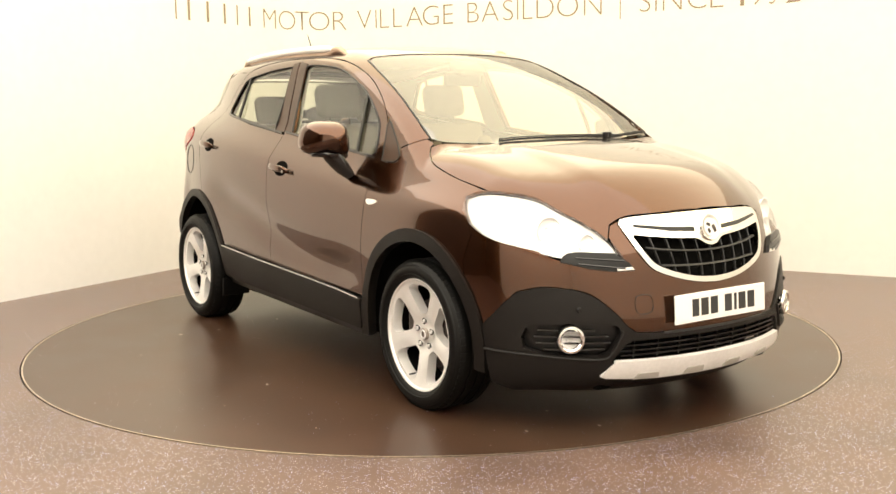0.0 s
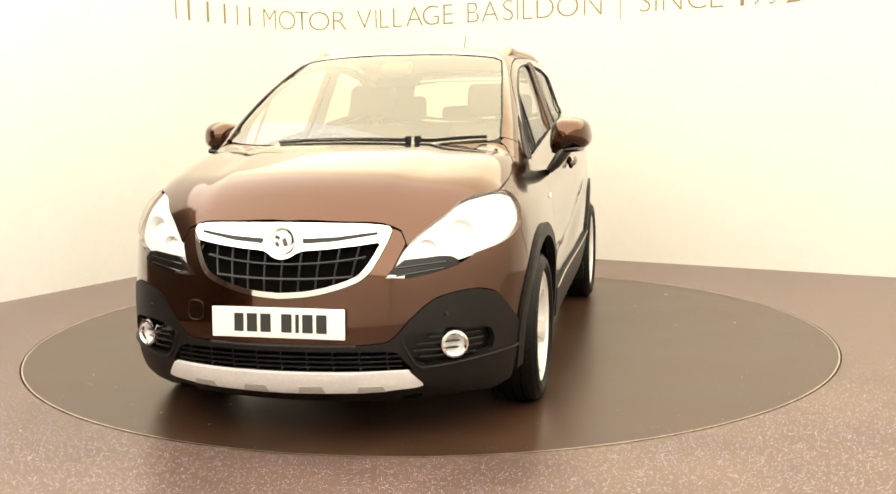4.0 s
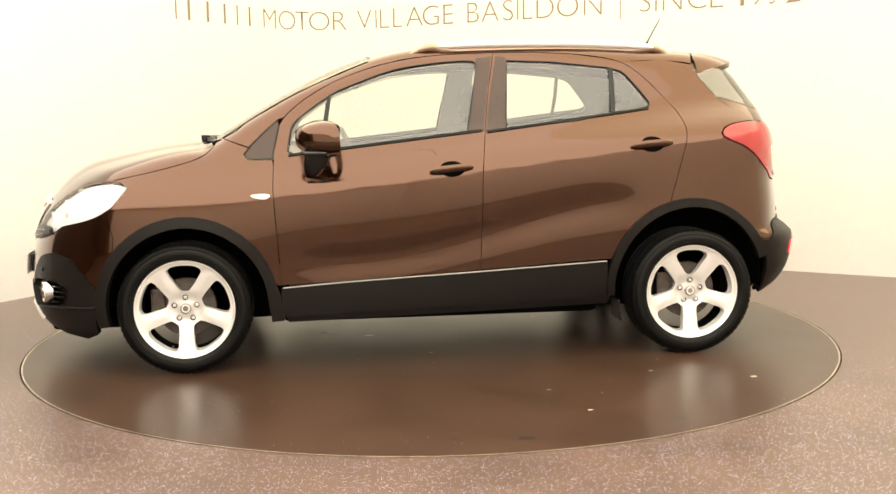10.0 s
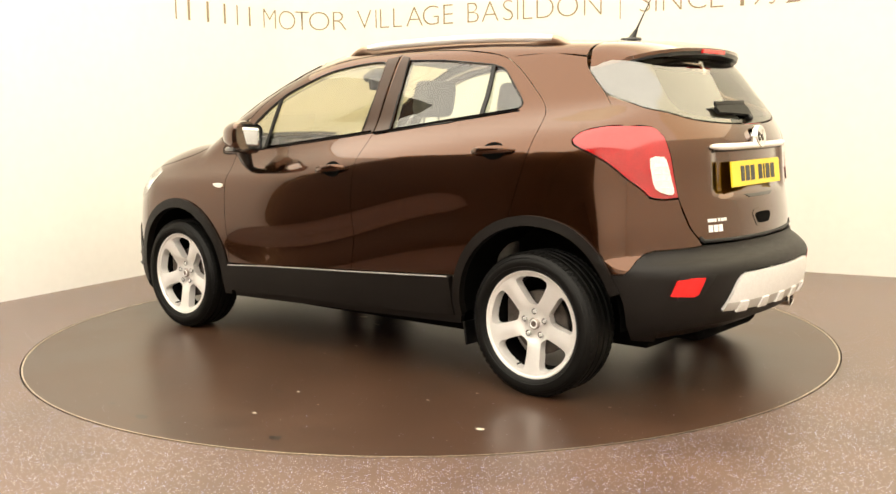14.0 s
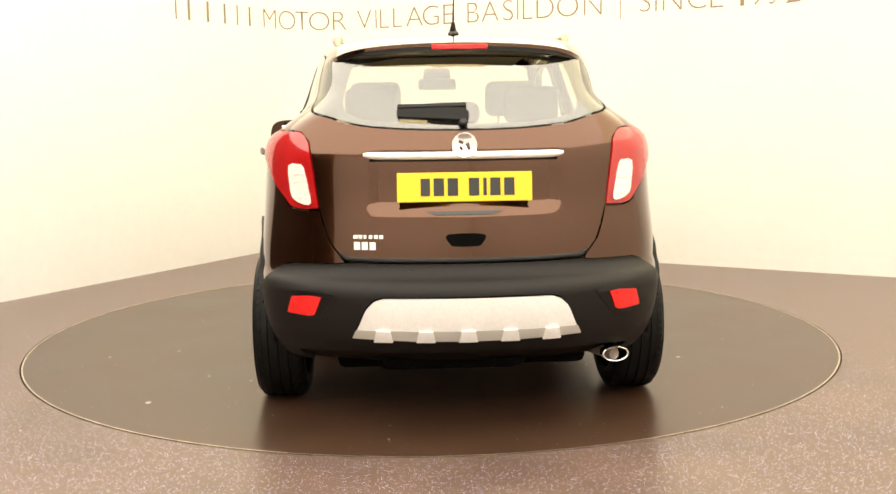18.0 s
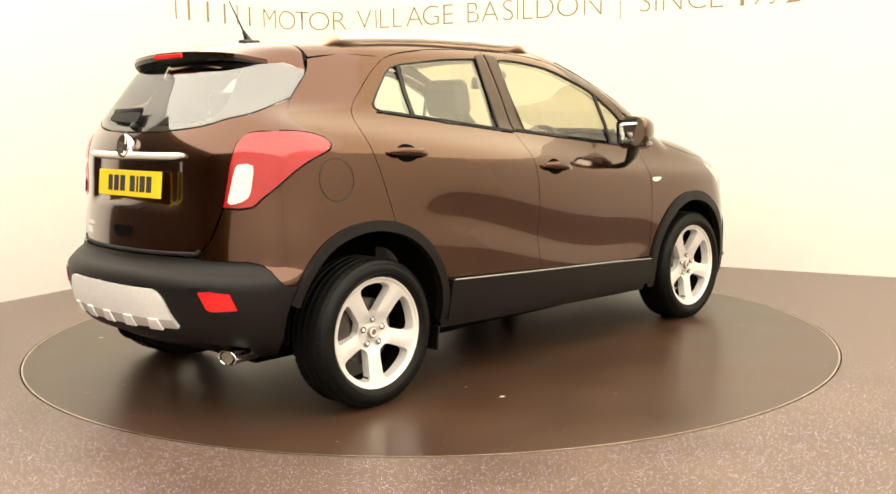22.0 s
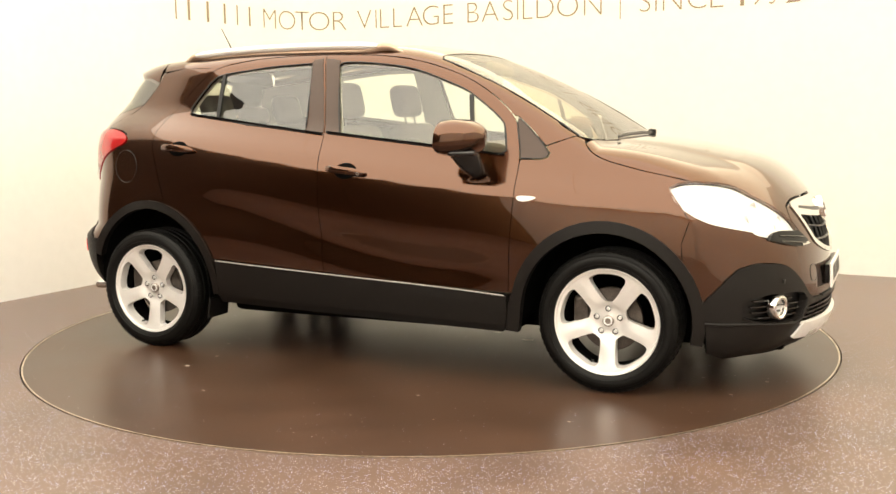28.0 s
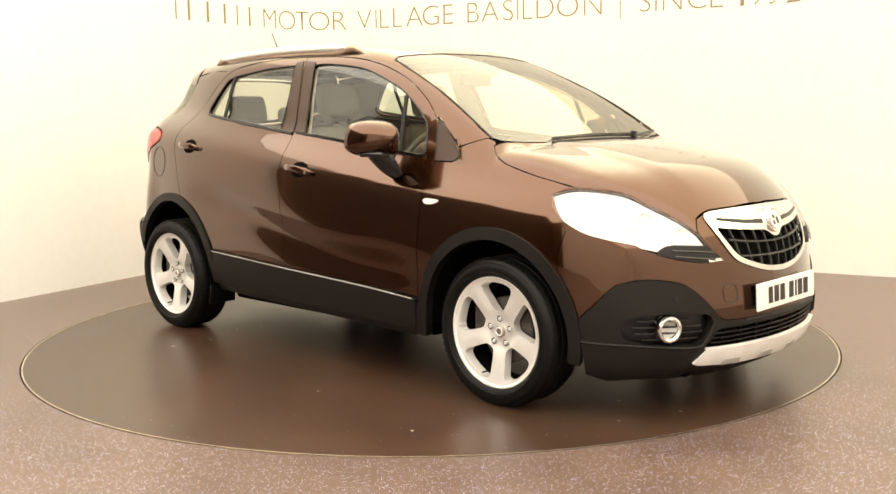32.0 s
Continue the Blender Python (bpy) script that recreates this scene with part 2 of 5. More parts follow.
# ---- the room ----
def wall_path(s):
    """The place on the wall's face at arc length s from the middle of the rounded corner, and its outward direction."""
    q = math.pi / 4 * FILLET
    if abs(s) <= q:
        a = s / FILLET
        c = room(FILLET, FILLET)
        dirn = (-ALONG + ACROSS).normalized()
        turn = Matrix.Rotation(-a, 3, "Z") @ dirn
        return c + turn * FILLET, turn
    if s > 0:
        return room(FILLET + s - q, 0), ACROSS
    return room(0, FILLET - s - q), -ALONG


def build_room():
    # floor with a round opening for the turntable
    n, hole = 160, DISC_R + 0.008
    bm = bmesh.new()
    radii = [hole, hole + 0.004, 3.2, 5, 8, 14]
    rings = [[bm.verts.new((r * math.cos(2 * math.pi * i / n), r * math.sin(2 * math.pi * i / n), 0)) for i in range(n)] for r in radii]
    low = [bm.verts.new((hole * math.cos(2 * math.pi * i / n), hole * math.sin(2 * math.pi * i / n), -0.05)) for i in range(n)]
    for a, b in zip([low] + rings, rings):
        for i in range(n):
            bm.faces.new((a[i], b[i], b[(i + 1) % n], a[(i + 1) % n]))
    tagged(part("floor", bm, FLOOR), "brown flecked vinyl floor with a glossy worn surface", "floor", kind="structure")
    tagged(part("pit_floor", drum(DISC_R + 0.1, 0.02, pose(0, 0, -0.07, 90)), UNDER), "dark pit below the turntable", "floor", kind="structure")

    # the white wall: left, rounded corner, right, as one sheet with thickness
    def wall(name, s0, s1, steps, mat, label):
        verts, faces = [], []
        ss = sorted(set([s0 + (s1 - s0) * i / steps for i in range(steps + 1)] + [k * math.pi / 4 * FILLET / 8 for k in range(-8, 9) if s0 < k * math.pi / 4 * FILLET / 8 < s1]))
        for s in ss:
            p, o = wall_path(s)
            for d, z in ((0, 0), (0, ROOM_H), (0.12, ROOM_H), (0.12, 0)):
                verts.append(p + o * d + Vector((0, 0, z)))
        for i in range(len(ss) - 1):
            for k in range(4):
                a, b = i * 4 + k, i * 4 + (k + 1) % 4
                faces.append((a, a + 4, b + 4, b))
        faces += [(0, 1, 2, 3), tuple(len(verts) - 4 + k for k in (3, 2, 1, 0))]
        ob = part(name, (verts, faces, None), mat, smooth=40)
        return tagged(ob, label, "wall", kind="structure")

    q = math.pi / 4 * FILLET
    wall("wall_corner", -(5.2 - FILLET + q), ROOM_U - FILLET + q, 30, WALL, "smooth white painted wall with a rounded corner")

    def flat(name, a, b, mat, label, z1=ROOM_H):
        d = (b - a).normalized()
        o = Vector((-d.y, d.x, 0)) * 0.12
        bm = bmesh.new()
        vs = [bm.verts.new(p + Vector((0, 0, z))) for z in (0, z1) for p in (a, b, b + o, a + o)]
        for f in ((0, 1, 2, 3), (7, 6, 5, 4), (0, 4, 5, 1), (1, 5, 6, 2), (2, 6, 7, 3), (3, 7, 4, 0)):
            bm.faces.new([vs[i] for i in f])
        bmesh.ops.recalc_face_normals(bm, faces=bm.faces)
        return tagged(part(name, bm, mat), label, "wall", kind="structure")

    flat("wall_east", room(ROOM_U, ROOM_V), room(ROOM_U, 0), WALL, "plain white painted wall")
    flat("wall_south", room(1.9, ROOM_V), room(ROOM_U, ROOM_V), WALL, "plain white painted wall")
    for name, a, b in (("wall_opening", room(0, 5.2), room(0, ROOM_V)), ("wall_timber", room(0, ROOM_V), room(1.9, ROOM_V))):
        dark = flat(name, a, b, BROWNWALL, "dark brown timber wall with orange oak boards")
        d = (b - a).normalized()
        turn = pose(0, 0, 0, 0, 0, math.degrees(math.atan2(d.y, d.x)))
        board = mesh_of("plank", rbox(((b - a).length - 0.06, 0.02, 0.166), bevel=0.004, seg=1))
        board.materials.append(OAK)
        for z in [0.10 + 0.172 * i for i in range(4)] + [2.30 + 0.172 * i for i in range(2)]:
            part("plank", board, OAK, dark).matrix_basis = Matrix.Translation((a + b) / 2 + Vector((d.y, -d.x, 0)) * 0.012 + Vector((0, 0, z))) @ turn
        fascia = mesh_of("fascia", rbox(((b - a).length - 0.06, 0.02, 0.72), bevel=0.004, seg=1))
        part("fascia", fascia, WALL, dark).matrix_basis = Matrix.Translation((a + b) / 2 + Vector((d.y, -d.x, 0)) * 0.012 + Vector((0, 0, 2.93))) @ turn
    # two narrow strip lamps on the timber side
    strip = None
    for v, z in ((9.9, 1.78), (10.1, 1.42)):
        m = Matrix.Translation(room(0.05, v, z)) @ pose(0, 0, 0, 0, 0, WALL_TURN)
        if strip is None:
            strip = new("strip_lamp")
            tagged(strip, "narrow bright strip lamp on the dark timber wall", "wall lamp", "strip lamps on the timber wall")
            part("housing", rbox((0.03, 1.42, 0.06), pose(-0.012, 0, 0), 0.004), PILLAR, strip)
            part("diffuser", rbox((0.02, 1.38, 0.03), pose(0.012, 0, 0), 0.004), TUBE, strip)
            strip.matrix_world = m
        else:
            copy_thing(strip, m)
    bm = bmesh.new()
    vs = [bm.verts.new(room(u, v, z)) for z in (ROOM_H, ROOM_H + 0.1) for u, v in ((-0.3, -0.3), (ROOM_U + 0.3, -0.3), (ROOM_U + 0.3, ROOM_V + 0.3), (-0.3, ROOM_V + 0.3))]
    for f in ((0, 1, 2, 3), (7, 6, 5, 4), (0, 4, 5, 1), (1, 5, 6, 2), (2, 6, 7, 3), (3, 7, 4, 0)):
        bm.faces.new([vs[i] for i in f])
    bmesh.ops.recalc_face_normals(bm, faces=bm.faces)
    tagged(part("ceiling", bm, CEIL), "plain cream ceiling", "ceiling", kind="structure")

    # unseen glowing ceiling added to light the room: square panels with thin joints
    first = None
    for i in range(5):
        for j in range(4):
            m = Matrix.Translation(room(0.96 + 1.9 * i, 4.36 + 1.9 * j, ROOM_H)) @ pose(0, 0, 0, 0, 0, WALL_TURN)
            if first is None:
                first = new("ceiling_glow_panel")
                tagged(first, "large square glowing panel in a thin frame, added as overhead light", "ceiling light", "luminous ceiling panels")
                bm = bmesh.new()
                for sx, sy, px, py in ((1.8996, 0.001, 0, 0.9493), (1.8996, 0.001, 0, -0.9493), (0.001, 1.8976, 0.9493, 0), (0.001, 1.8976, -0.9493, 0)):
                    rbox((sx, sy, 0.04), pose(px, py, -0.020), 0, 1, bm)
                part("frame", bm, PILLAR, first)
                part("diffuser", rbox((1.8974, 1.8974, 0.02), pose(0, 0, -0.03), 0), TUBE, first)
                first.matrix_world = m
            else:
                copy_thing(first, m)
    # two dimmer, warmer rows along the wall, added to turn the paint's reflections golden
    cove = None
    for i in range(10):
        m = Matrix.Translation(room(0.96 + 1.9 * (i % 5), 0.86 + 1.7 * (i // 5), ROOM_H)) @ pose(0, 0, 0, 0, 0, WALL_TURN)
        if cove is None:
            cove = new("ceiling_glow_panel")
            tagged(cove, "dim warm glowing panel added above the white wall for golden reflections", "ceiling light", "warm panels along the wall")
            part("frame", rbox((1.8996, 1.6996, 0.016), pose(0, 0, -0.009), 0), CEIL, cove)
            part("diffuser", rbox((1.8974, 1.6974, 0.02), pose(0, 0, -0.03), 0), WARM_PANEL_GLOW, cove)
            cove.matrix_world = m
        else:
            copy_thing(cove, m)


def letter_mesh(ch):
    """Outline of one character in a thin cut of the built-in font, from 0 to 1 across and up."""
    cu = bpy.data.curves.new("letter", "FONT")
    cu.body, cu.offset, cu.resolution_u = ch, -0.023, 6
    ob = new("letter_source", cu)
    me = bpy.data.meshes.new_from_object(ob)
    bpy.data.objects.remove(ob)
    return me


def build_lettering():
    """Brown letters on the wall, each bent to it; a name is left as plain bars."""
    base, cap = 2.043, 0.170
    sign = new("wall_lettering")
    tagged(sign, "thin brown capital lettering on the white wall", "lettering")
    words = [("MOTOR", M_SPANS), ("VILLAGE", V_SPANS), ("BASILDON", B_SPANS), ("SINCE", S_SPANS), ("1952", Y_SPANS)]

    def on_wall(s, z, lift):
        p, o = wall_path(s)
        return p - o * lift + Vector((0, 0, z))

    for word, spans in words:
        for ch, (s0, s1) in zip(word, spans):
            me = letter_mesh(ch)
            xs, ys = [v.co.x for v in me.vertices], [v.co.y for v in me.vertices]
            x0, x1, y0, y1 = min(xs), max(xs), min(ys), max(ys)
            if ch in "I1":
                mid = (s0 + s1) / 2
                s0, s1 = mid - 0.006 * (1 if ch == "I" else 4), mid + 0.006
            for v in me.vertices:
                a, b = (v.co.x - x0) / max(x1 - x0, 1e-6), (v.co.y - y0) / max(y1 - y0, 1e-6)
                v.co = on_wall(s0 + (s1 - s0) * a, base + cap * b, 0.003)
            part("letter", me, LETTER, sign)
    for s0, s1 in T_SPANS:
        bm = bmesh.new()
        k = [bm.verts.new(on_wall(s, base + z, 0.003)) for s, z in ((s0 + 0.42 * (s1 - s0), 0), (s0 + 0.58 * (s1 - s0), 0), (s0 + 0.58 * (s1 - s0), cap), (s0 + 0.42 * (s1 - s0), cap))]
        bm.faces.new(k)
        part("bar", bm, LETTER, sign)
    bm = bmesh.new()
    k = [bm.verts.new(on_wall(s, z, 0.003)) for s, z in ((DIV_S, 1.995), (DIV_S + 0.009, 1.995), (DIV_S + 0.009, 2.27), (DIV_S, 2.27))]
    bm.faces.new(k)
    part("divider", bm, LETTER, sign)


def build_turntable():
    t = new("turntable")
    tagged(t, "round brown vinyl turntable with a thin metal edge", "turntable")
    part("deck", drum(DISC_R - 0.008, 0.05, pose(0, 0, -0.05, 90), n=160), DISC, t)
    part("edge", lathe([(DISC_R - 0.008, -0.03), (DISC_R - 0.008, 0.0015), (DISC_R - 0.004, 0.003), (DISC_R, 0.002), (DISC_R, -0.03)], 160, None, pose(0, 0, 0, 90)), EDGE, t, smooth=40)
    rnd = random.Random(5)

    def blot(name, r, a, size, mat, stretch=1.6):
        bm = bmesh.new()
        c = Vector((r * math.cos(a), r * math.sin(a), 0.0012))
        ring = []
        for i in range(10):
            k = 2 * math.pi * i / 10
            d = size * (0.6 + 0.5 * rnd.random())
            ring.append(bm.verts.new(c + Vector((d * stretch * math.cos(k), d * math.sin(k), 0))))
        bm.faces.new(ring)
        part(name, bm, mat, t)
    for (x, y), size, dark in DISC_MARKS:
        blot("stain" if dark else "scuff", math.hypot(x, y), math.atan2(y, x), size, STAIN if dark else SCUFF)
    for i in range(26):
        blot("scuff", DISC_R * math.sqrt(rnd.random()) * 0.97, rnd.random() * 6.28, 0.003 + 0.006 * rnd.random(), SCUFF)
    for i in range(22):
        blot("stain", DISC_R * math.sqrt(rnd.random()) * 0.96, rnd.random() * 6.28, 0.003 + 0.008 * rnd.random(), STAIN, 1.2 + 2 * rnd.random())
    return t


# ---- the car's surface: x ahead, y to its left, z up, origin between the axles on the floor ----
def spline(*pts):
    """A natural cubic spline through (x, y) pairs, straight beyond its ends."""
    pts = sorted(pts)
    x, y = np.array([p[0] for p in pts], float), np.array([p[1] for p in pts], float)
    n = len(x)
    h = np.diff(x)
    a = np.eye(n)
    r = np.zeros(n)
    for i in range(1, n - 1):
        a[i, i - 1], a[i, i], a[i, i + 1] = h[i - 1], 2 * (h[i - 1] + h[i]), h[i]
        r[i] = 6 * ((y[i + 1] - y[i]) / h[i] - (y[i] - y[i - 1]) / h[i - 1])
    m = np.linalg.solve(a, r)
    s0 = (y[1] - y[0]) / h[0] - h[0] * m[1] / 6
    s1 = (y[-1] - y[-2]) / h[-1] + h[-1] * m[-2] / 6

    def f(q):
        q = np.asarray(q, float)
        c = np.clip(q, x[0], x[-1])
        i = np.clip(np.searchsorted(x, c) - 1, 0, n - 2)
        d, e = x[i + 1] - c, c - x[i]
        v = (m[i] * d ** 3 + m[i + 1] * e ** 3) / (6 * h[i]) + (y[i] / h[i] - m[i] * h[i] / 6) * d + (y[i + 1] / h[i] - m[i + 1] * h[i] / 6) * e
        return v + np.where(q < x[0], (q - x[0]) * s0, 0) + np.where(q > x[-1], (q - x[-1]) * s1, 0)
    return f


def ease(a, b, v):
    t = np.clip((v - a) / (b - a), 0, 1)
    return t * t * (3 - 2 * t)


def smax(a, b, k):
    h = np.maximum(k - np.abs(a - b), 0)
    return np.maximum(a, b) + h * h / (4 * k)


CREASE = spline((-2.0, 1.17), (-1.46, 1.133), (-1.26, 1.116), (-0.15, 1.008), (0.82, 0.904), (1.3, 0.875), (1.7, 0.85), (2.1, 0.84))
GIRTH = spline((-0.85, 0.80), (-0.75, 0.832), (-0.6, 0.856), (-0.45, 0.866), (-0.3, 0.870), (-0.15, 0.867), (-0.05, 0.857), (0.0, 0.843),
               (0.06, 0.800), (0.12, 0.752), (0.17, 0.722), (0.26, 0.690), (0.38, 0.648), (0.50, 0.602), (0.60, 0.548), (0.75, 0.44))
PLAN = spline((-2.15, -0.27), (-2.0, -0.19), (-1.85, -0.128), (-1.7, -0.090), (-1.46, -0.052), (-1.2, -0.02), (-0.9, 0.0), (0.0, 0.004),
              (0.9, 0.0), (1.25, -0.004), (1.5, -0.014), (1.7, -0.035), (1.85, -0.065), (2.0, -0.115), (2.15, -0.18))
CABIN_TAPER = spline((-1.9, -0.12), (-1.5, -0.072), (-1.1, -0.036), (-0.36, -0.01), (0.1, 0.002), (0.45, 0.018), (0.9, 0.028), (1.3, 0.026))
CABIN_TOP = spline((-1.75, 1.505), (-1.5, 1.562), (-1.2, 1.592), (-0.8, 1.613), (-0.3, 1.622), (0.0, 1.617), (0.135, 1.607), (0.25, 1.587),
                   (0.36, 1.559), (0.475, 1.518), (0.70, 1.415), (0.87, 1.319), (1.08, 1.192), (1.2, 1.119))
BONNET_TOP = spline((0.9, 1.130), (1.22, 1.116), (1.35, 1.105), (1.49, 1.087), (1.70, 1.046), (1.915, 0.976), (2.01, 0.915), (2.06, 0.87), (2.10, 0.82), (2.15, 0.73))
NOSE = spline((0.10, 1.80), (0.14, 1.96), (0.18, 2.06), (0.24, 2.125), (0.3, 2.15), (0.42, 2.158), (0.5, 2.153), (0.57, 2.143), (0.7, 2.125),
              (0.78, 2.10), (0.85, 2.068), (0.95, 2.01))
TAIL = spline((0.22, -1.76), (0.27, -1.88), (0.36, -2.0), (0.45, -2.045), (0.54, -2.058), (0.575, -2.057), (0.594, -2.048), (0.612, -2.026), (0.627, -1.998), (0.641, -1.979), (0.665, -1.970), (0.73, -1.965), (0.80, -1.957),
              (0.88, -1.945), (1.0, -1.935), (1.124, -1.918), (1.17, -1.898), (1.23, -1.86), (1.37, -1.755), (1.5, -1.655), (1.6, -1.57))


def half_width(x, z):
    w = z - CREASE(x)
    y = GIRTH(w) + PLAN(x) + CABIN_TAPER(x) * ease(0.03, 0.2, w)
    for cx in (1.265, -1.27):                                   # the body swells over the wheels
        y = y + 0.016 * np.exp(-(((x - cx) / 0.42) ** 2 + ((z - 0.62) / 0.22) ** 2))
    y = y + 0.055 * ease(1.0, 0.62, z) * ease(-1.42, -1.80, x)
    line = 0.47 + 0.26 * ease(0.75, -0.95, x) ** 1.5            # the hollow that sweeps up along the doors
    fade = ease(1.0, 0.5, x) * ease(-1.15, -0.7, x)
    y = y - 0.020 * fade * np.exp(-((z - line - 0.06) / 0.085) ** 2)
    return y


def body(x, y, z):
    """Below nought inside the car's skin, above it outside."""
    x, y, z = np.asarray(x, float), np.abs(np.asarray(y, float)), np.asarray(z, float)
    side = (y - half_width(x, z)) * 0.93
    cab = z - (CABIN_TOP(x + 0.09 * y * y * ease(-0.2, 0.6, x)) - (0.075 * y * y + 0.12 * y ** 4) * (1 - 0.65 * ease(0.35, 0.95, x)))
    bon = z - (BONNET_TOP(x + (0.40 - 0.16 * ease(1.75, 1.25, x)) * y * y) - (0.07 - 0.02 * ease(1.75, 1.25, x)) * y * y + 0.010 * (1 - ease(0.33, 0.46, y)) * ease(2.05, 1.9, x))
    slope = np.where(x > 0.2, 0.86, 1.0)
    top = np.minimum(cab * slope, bon)
    f = smax(side, top, np.where(x > 1.0, 0.10, 0.075))
    nose = (x - (NOSE(z) - 0.36 * y * y - 0.25 * y ** 4)) * 0.95
    f = smax(f, nose, 0.16)
    dent = 0.024 * ease(0.40, 0.31, y) * ease(0.862, 0.912, z) * ease(1.095, 1.075, z)
    tail = (TAIL(z) + dent + 0.28 * y * y + 0.25 * y ** 4) - x
    tail = tail * np.where(z > 1.15, 0.8, 0.97)
    return smax(f, tail, 0.10)


def grad(p):
    e = 2e-3
    x, y, z = p.T
    g = np.stack([body(x + e, y, z) - body(x - e, y, z), body(x, y + e, z) - body(x, y - e, z), body(x, y, z + e) - body(x, y, z - e)], 1)
    return g / np.maximum(np.linalg.norm(g, axis=1), 1e-9)[:, None]


def cast(o, d, s0, s1):
    """Where the rays o + s d leave the skin."""
    lo, hi = np.full(len(o), s0, float), np.full(len(o), s1, float)
    for _ in range(5):
        mid = (lo + hi) / 2
        inner_side = body(*(o + d * mid[:, None]).T) < 0
        lo, hi = np.where(inner_side, mid, lo), np.where(inner_side, hi, mid)
    fl, fh = body(*(o + d * lo[:, None]).T), body(*(o + d * hi[:, None]).T)
    for _ in range(6):
        mid = np.clip(lo - fl * (hi - lo) / np.where(np.abs(fh - fl) < 1e-12, 1e-12, fh - fl), lo, hi)
        fm = body(*(o + d * mid[:, None]).T)
        inner_side = fm < 0
        lo, hi = np.where(inner_side, mid, lo), np.where(inner_side, hi, mid)
        fl, fh = np.where(inner_side, fm, fl * 0.5), np.where(inner_side, fh * 0.5, fm)
    return o + d * mid[:, None]


def unfold(view, q):
    """From a view's flat coordinates to rays."""
    u, v = q[:, 0], q[:, 1]
    nul, one = np.zeros(len(q)), np.ones(len(q))
    if view == "side":
        return cast(np.stack([u, nul, v], 1), np.stack([nul, one, nul], 1), 0, 1.2)
    if view == "top":
        return cast(np.stack([u, v, nul + 0.5], 1), np.stack([nul, nul, one], 1), 0, 1.4)
    c, sgn = (0.9, 1) if view == "nose" else (-0.9, -1)
    return cast(np.stack([nul + c, nul, v], 1), np.stack([sgn * np.cos(u), np.sin(u), nul], 1), 0, 1.8)


def fold(view, p):
    p = np.asarray(p, float)
    if view == "side":
        return p[:, [0, 2]]
    if view == "top":
        return p[:, [0, 1]]
    if view == "nose":
        return np.stack([np.arctan2(p[:, 1], p[:, 0] - 0.9), p[:, 2]], 1)
    return np.stack([np.arctan2(p[:, 1], -(p[:, 0] + 0.9)), p[:, 2]], 1)


@functools.lru_cache(maxsize=None)
def _along(o, d, s0, s1):
    return tuple(cast(np.array([o], float), np.array([d], float), s0, s1)[0])


def S(x, z):
    return _along((x, 0, z), (0, 1, 0), 0, 1.2)


def F(y, z):
    return _along((0.8, y, z), (1, 0, 0), 0, 1.8)


def R(y, z):
    return _along((-0.8, y, z), (-1, 0, 0), 0, 1.8)


def T(x, y):
    return _along((x, y, 0.5), (0, 0, 1), 0, 1.4)


def inside(q, poly):
    x, y = q[:, 0], q[:, 1]
    r = np.zeros(len(q), bool)
    j = len(poly) - 1
    for i in range(len(poly)):
        (xi, yi), (xj, yj) = poly[i], poly[j]
        if yi != yj:
            r ^= ((yi > y) != (yj > y)) & (x < (xj - xi) * (y - yi) / (yj - yi) + xi)
        j = i
    return r


def bend(pts, n=6):
    """A smooth open line through the points."""
    p = [np.array(a, float) for a in pts]
    p = [2 * p[0] - p[1]] + p + [2 * p[-1] - p[-2]]
    out = []
    for i in range(1, len(p) - 2):
        for k in range(n):
            t = k / n
            a, b, c, d = p[i - 1:i + 3]
            out.append(tuple(0.5 * (2 * b + (c - a) * t + (2 * a - 5 * b + 4 * c - d) * t * t + (3 * b - a - 3 * c + d) * t ** 3)))
    return out + [tuple(p[-2])]


def ring(pts, n=6):
    """A smooth closed line through the points."""
    p = [np.array(a, float) for a in pts]
    m = len(p)
    out = []
    for i in range(m):
        a, b, c, d = p[i - 1], p[i], p[(i + 1) % m], p[(i + 2) % m]
        for k in range(n):
            t = k / n
            out.append(tuple(0.5 * (2 * b + (c - a) * t + (2 * a - 5 * b + 4 * c - d) * t * t + (3 * b - a - 3 * c + d) * t ** 3)))
    return out


def both(pts):
    """A half outline from the middle line outwards, closed over both halves."""
    return list(pts) + [(p[0], -p[1], p[2]) for p in reversed(pts)]


def dense(poly, step):
    out = []
    for i, a in enumerate(poly):
        b = poly[(i + 1) % len(poly)]
        k = max(1, int(math.ceil(np.linalg.norm(np.subtract(b, a)) / step)))
        out += [tuple(np.add(a, np.subtract(b, a) * (j / k))) for j in range(k)]
    clean = []
    for p in out:
        if not clean or np.linalg.norm(np.subtract(p, clean[-1])) > 1e-4:
            clean.append(p)
    if np.linalg.norm(np.subtract(clean[0], clean[-1])) < 1e-4:
        clean.pop()
    return np.array(clean)


def area(q):
    return 0.5 * np.sum(q[:, 0] * np.roll(q[:, 1], -1) - np.roll(q[:, 0], -1) * q[:, 1])


def inset(q, g):
    """Moves a counter-clockwise outline inwards by g."""
    if g == 0:
        return q
    e = np.roll(q, -1, 0) - q
    n = np.stack([-e[:, 1], e[:, 0]], 1)
    n /= np.maximum(np.linalg.norm(n, axis=1), 1e-9)[:, None]
    m = n + np.roll(n, 1, 0)
    k = np.maximum((m ** 2).sum(1), 0.6)
    return q + m / k[:, None] * 2 * g


def nearest(a, b):
    """How far each point of a is from the nearest of b."""
    return np.concatenate([np.sqrt(((c[:, None] - b[None]) ** 2).sum(2).min(1)) for c in np.array_split(a, max(1, len(a) // 400))])


